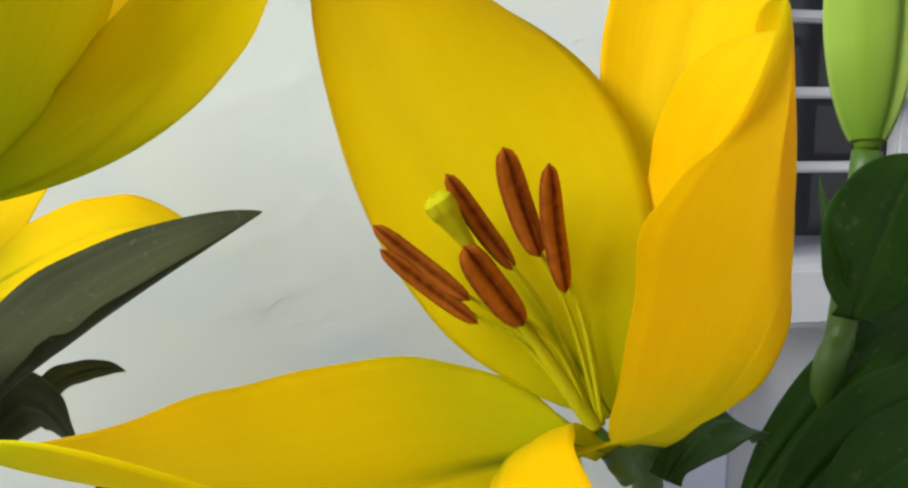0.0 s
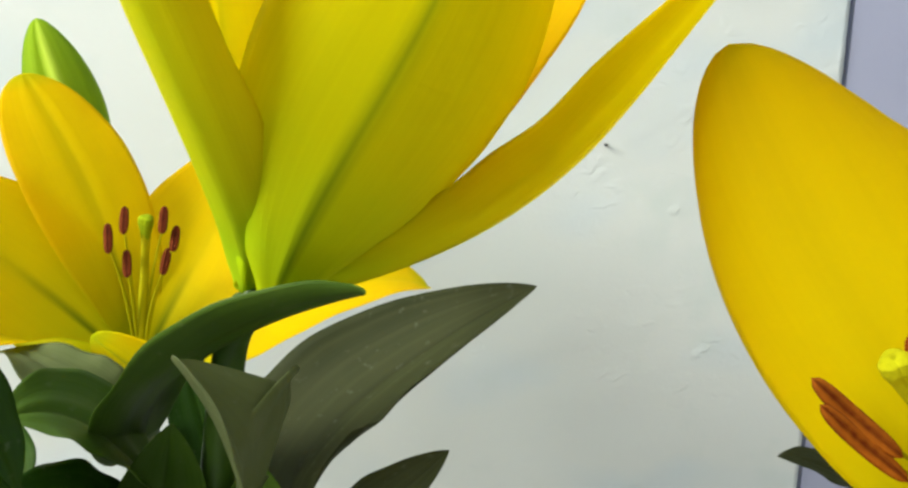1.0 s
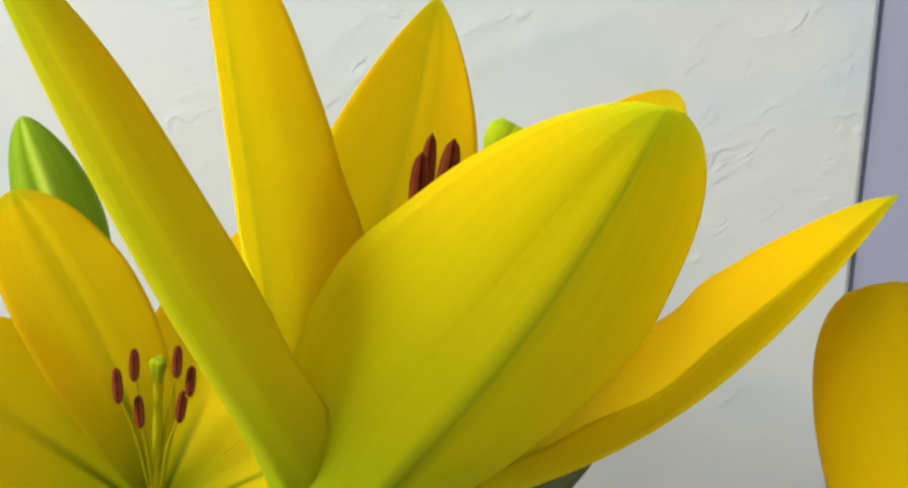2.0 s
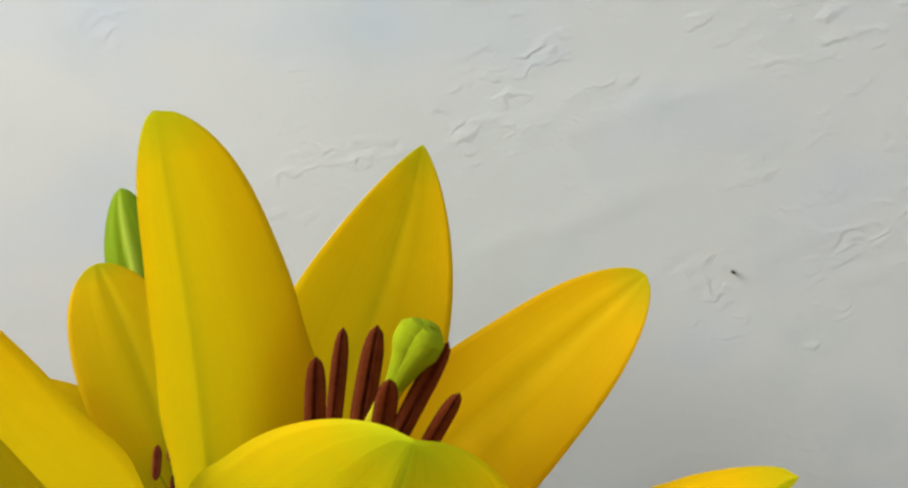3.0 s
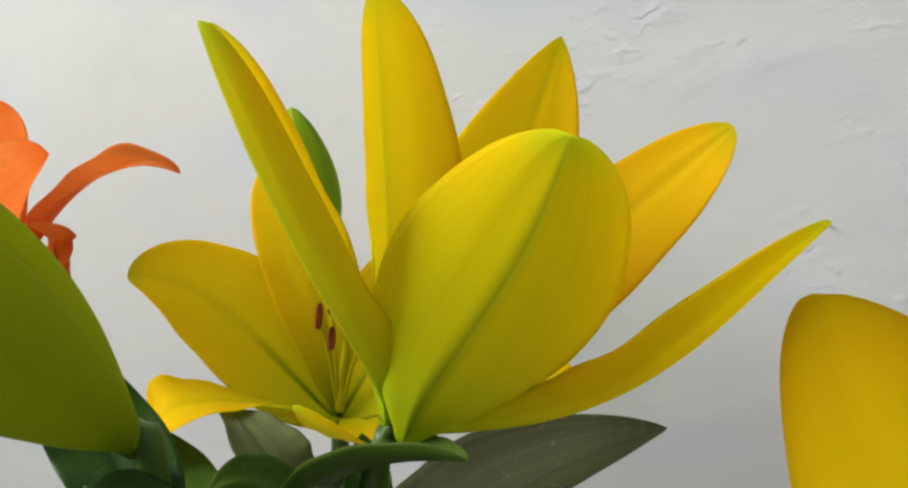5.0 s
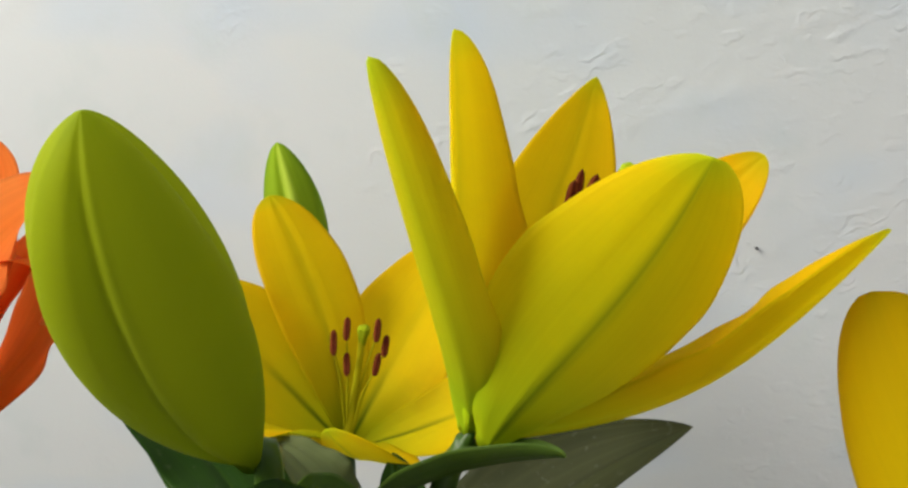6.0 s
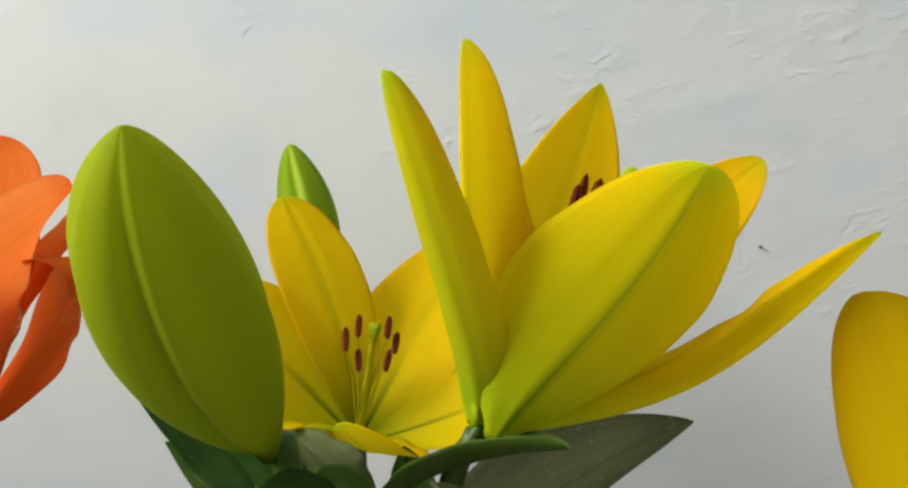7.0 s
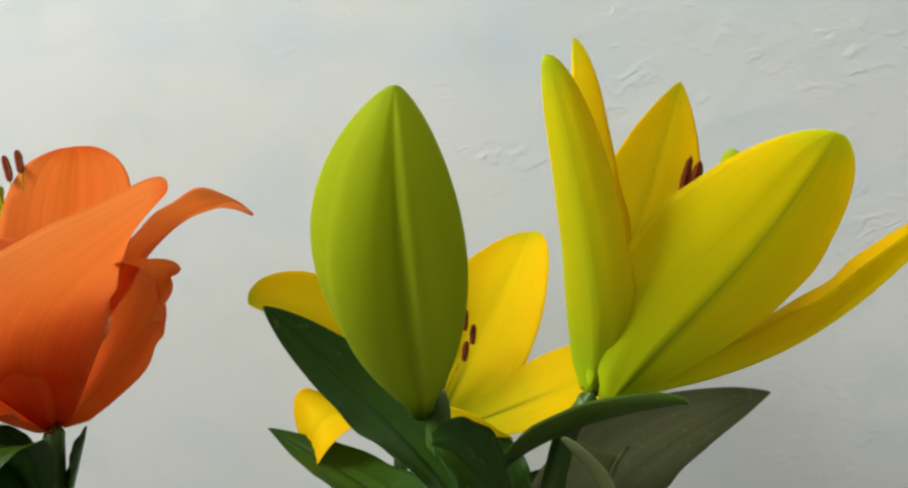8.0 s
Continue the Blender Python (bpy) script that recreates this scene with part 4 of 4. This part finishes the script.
leaf(plant_d, (-0.0416, 0.1380, 0.4767), (-0.0364, 0.1390, 0.4777), (-0.0295, 0.1404, 0.4704), (-0.0244, 0.1415, 0.4599), (0.306, -0.505, 0.807), 0.0090, (0.80, 0.90), (0.60, 0.40), (0.00, 0.00))

base = Vector((-0.0714, 0.3246, 0.4800))
plant_e = thing("lily_bud", (base.x + 0.01, base.y, 0), "small green lily bud close to the white wall", "flower bud", GROUP)
stem(plant_e, [(base.x + 0.01, base.y, 0), (base.x + 0.012, base.y, 0.25), (base.x + 0.008, base.y, base.z - 0.05), tuple(base)], [0.004, 0.0036, 0.003, 0.003])
bud(plant_e, (-0.0714, 0.3246, 0.4800), (-0.0916, 0.3380, 0.5339), 0.0120, (0.25, -1, 0), bud_striped)

base = Vector((0.2078, 0.2051, 0.4828))
plant_f = thing("lily_bud", (base.x - 0.01, base.y, 0), "pale green lily bud with dark clasping leaves", "flower bud", GROUP)
stem(plant_f, [(base.x - 0.01, base.y, 0), (base.x - 0.014, base.y, 0.25), (0.1938, 0.1969, 0.4117), (0.2009, 0.1999, 0.4403), (0.2078, 0.2051, 0.4828)], [0.0045, 0.0042, 0.0038, 0.0036, 0.0036])
bud(plant_f, (0.2080, 0.2054, 0.4852), (0.2156, 0.2203, 0.5590), 0.0110, (0.3, -1, 0), bud_pale)
leaf(plant_f, (0.2002, 0.1945, 0.4445), (0.1941, 0.1953, 0.4544), (0.1903, 0.1965, 0.4676), (0.1899, 0.1973, 0.4775), (0.858, -0.514, -0.000), 0.0060, (0.80, 0.90), (0.60, 0.40), (0.00, 0.00))
leaf(plant_f, (0.1964, 0.1910, 0.4438), (0.1990, 0.1902, 0.4553), (0.2054, 0.1907, 0.4707), (0.2119, 0.1919, 0.4822), (-0.096, -0.965, 0.243), 0.0155, (0.80, 0.70), (0.25, 0.15), (0.00, 0.00))
leaf(plant_f, (0.1684, 0.1890, 0.3965), (0.1893, 0.1934, 0.4248), (0.2172, 0.1994, 0.4423), (0.2381, 0.2039, 0.4440), (-0.003, -0.449, 0.894), 0.0085, (0.80, 0.90), (0.60, 0.40), (0.00, 0.00))
leaf(plant_f, (0.1708, 0.1786, 0.3989), (0.1877, 0.1801, 0.4188), (0.2102, 0.1820, 0.4311), (0.2271, 0.1835, 0.4320), (-0.003, -0.601, 0.799), 0.0100, (0.80, 0.90), (0.60, 0.40), (0.00, 0.00))
leaf(plant_f, (0.1761, 0.1681, 0.4039), (0.1896, 0.1696, 0.4162), (0.2076, 0.1717, 0.4239), (0.2212, 0.1732, 0.4248), (-0.002, -0.600, 0.800), 0.0110, (0.80, 0.90), (0.60, 0.40), (0.00, 0.00))
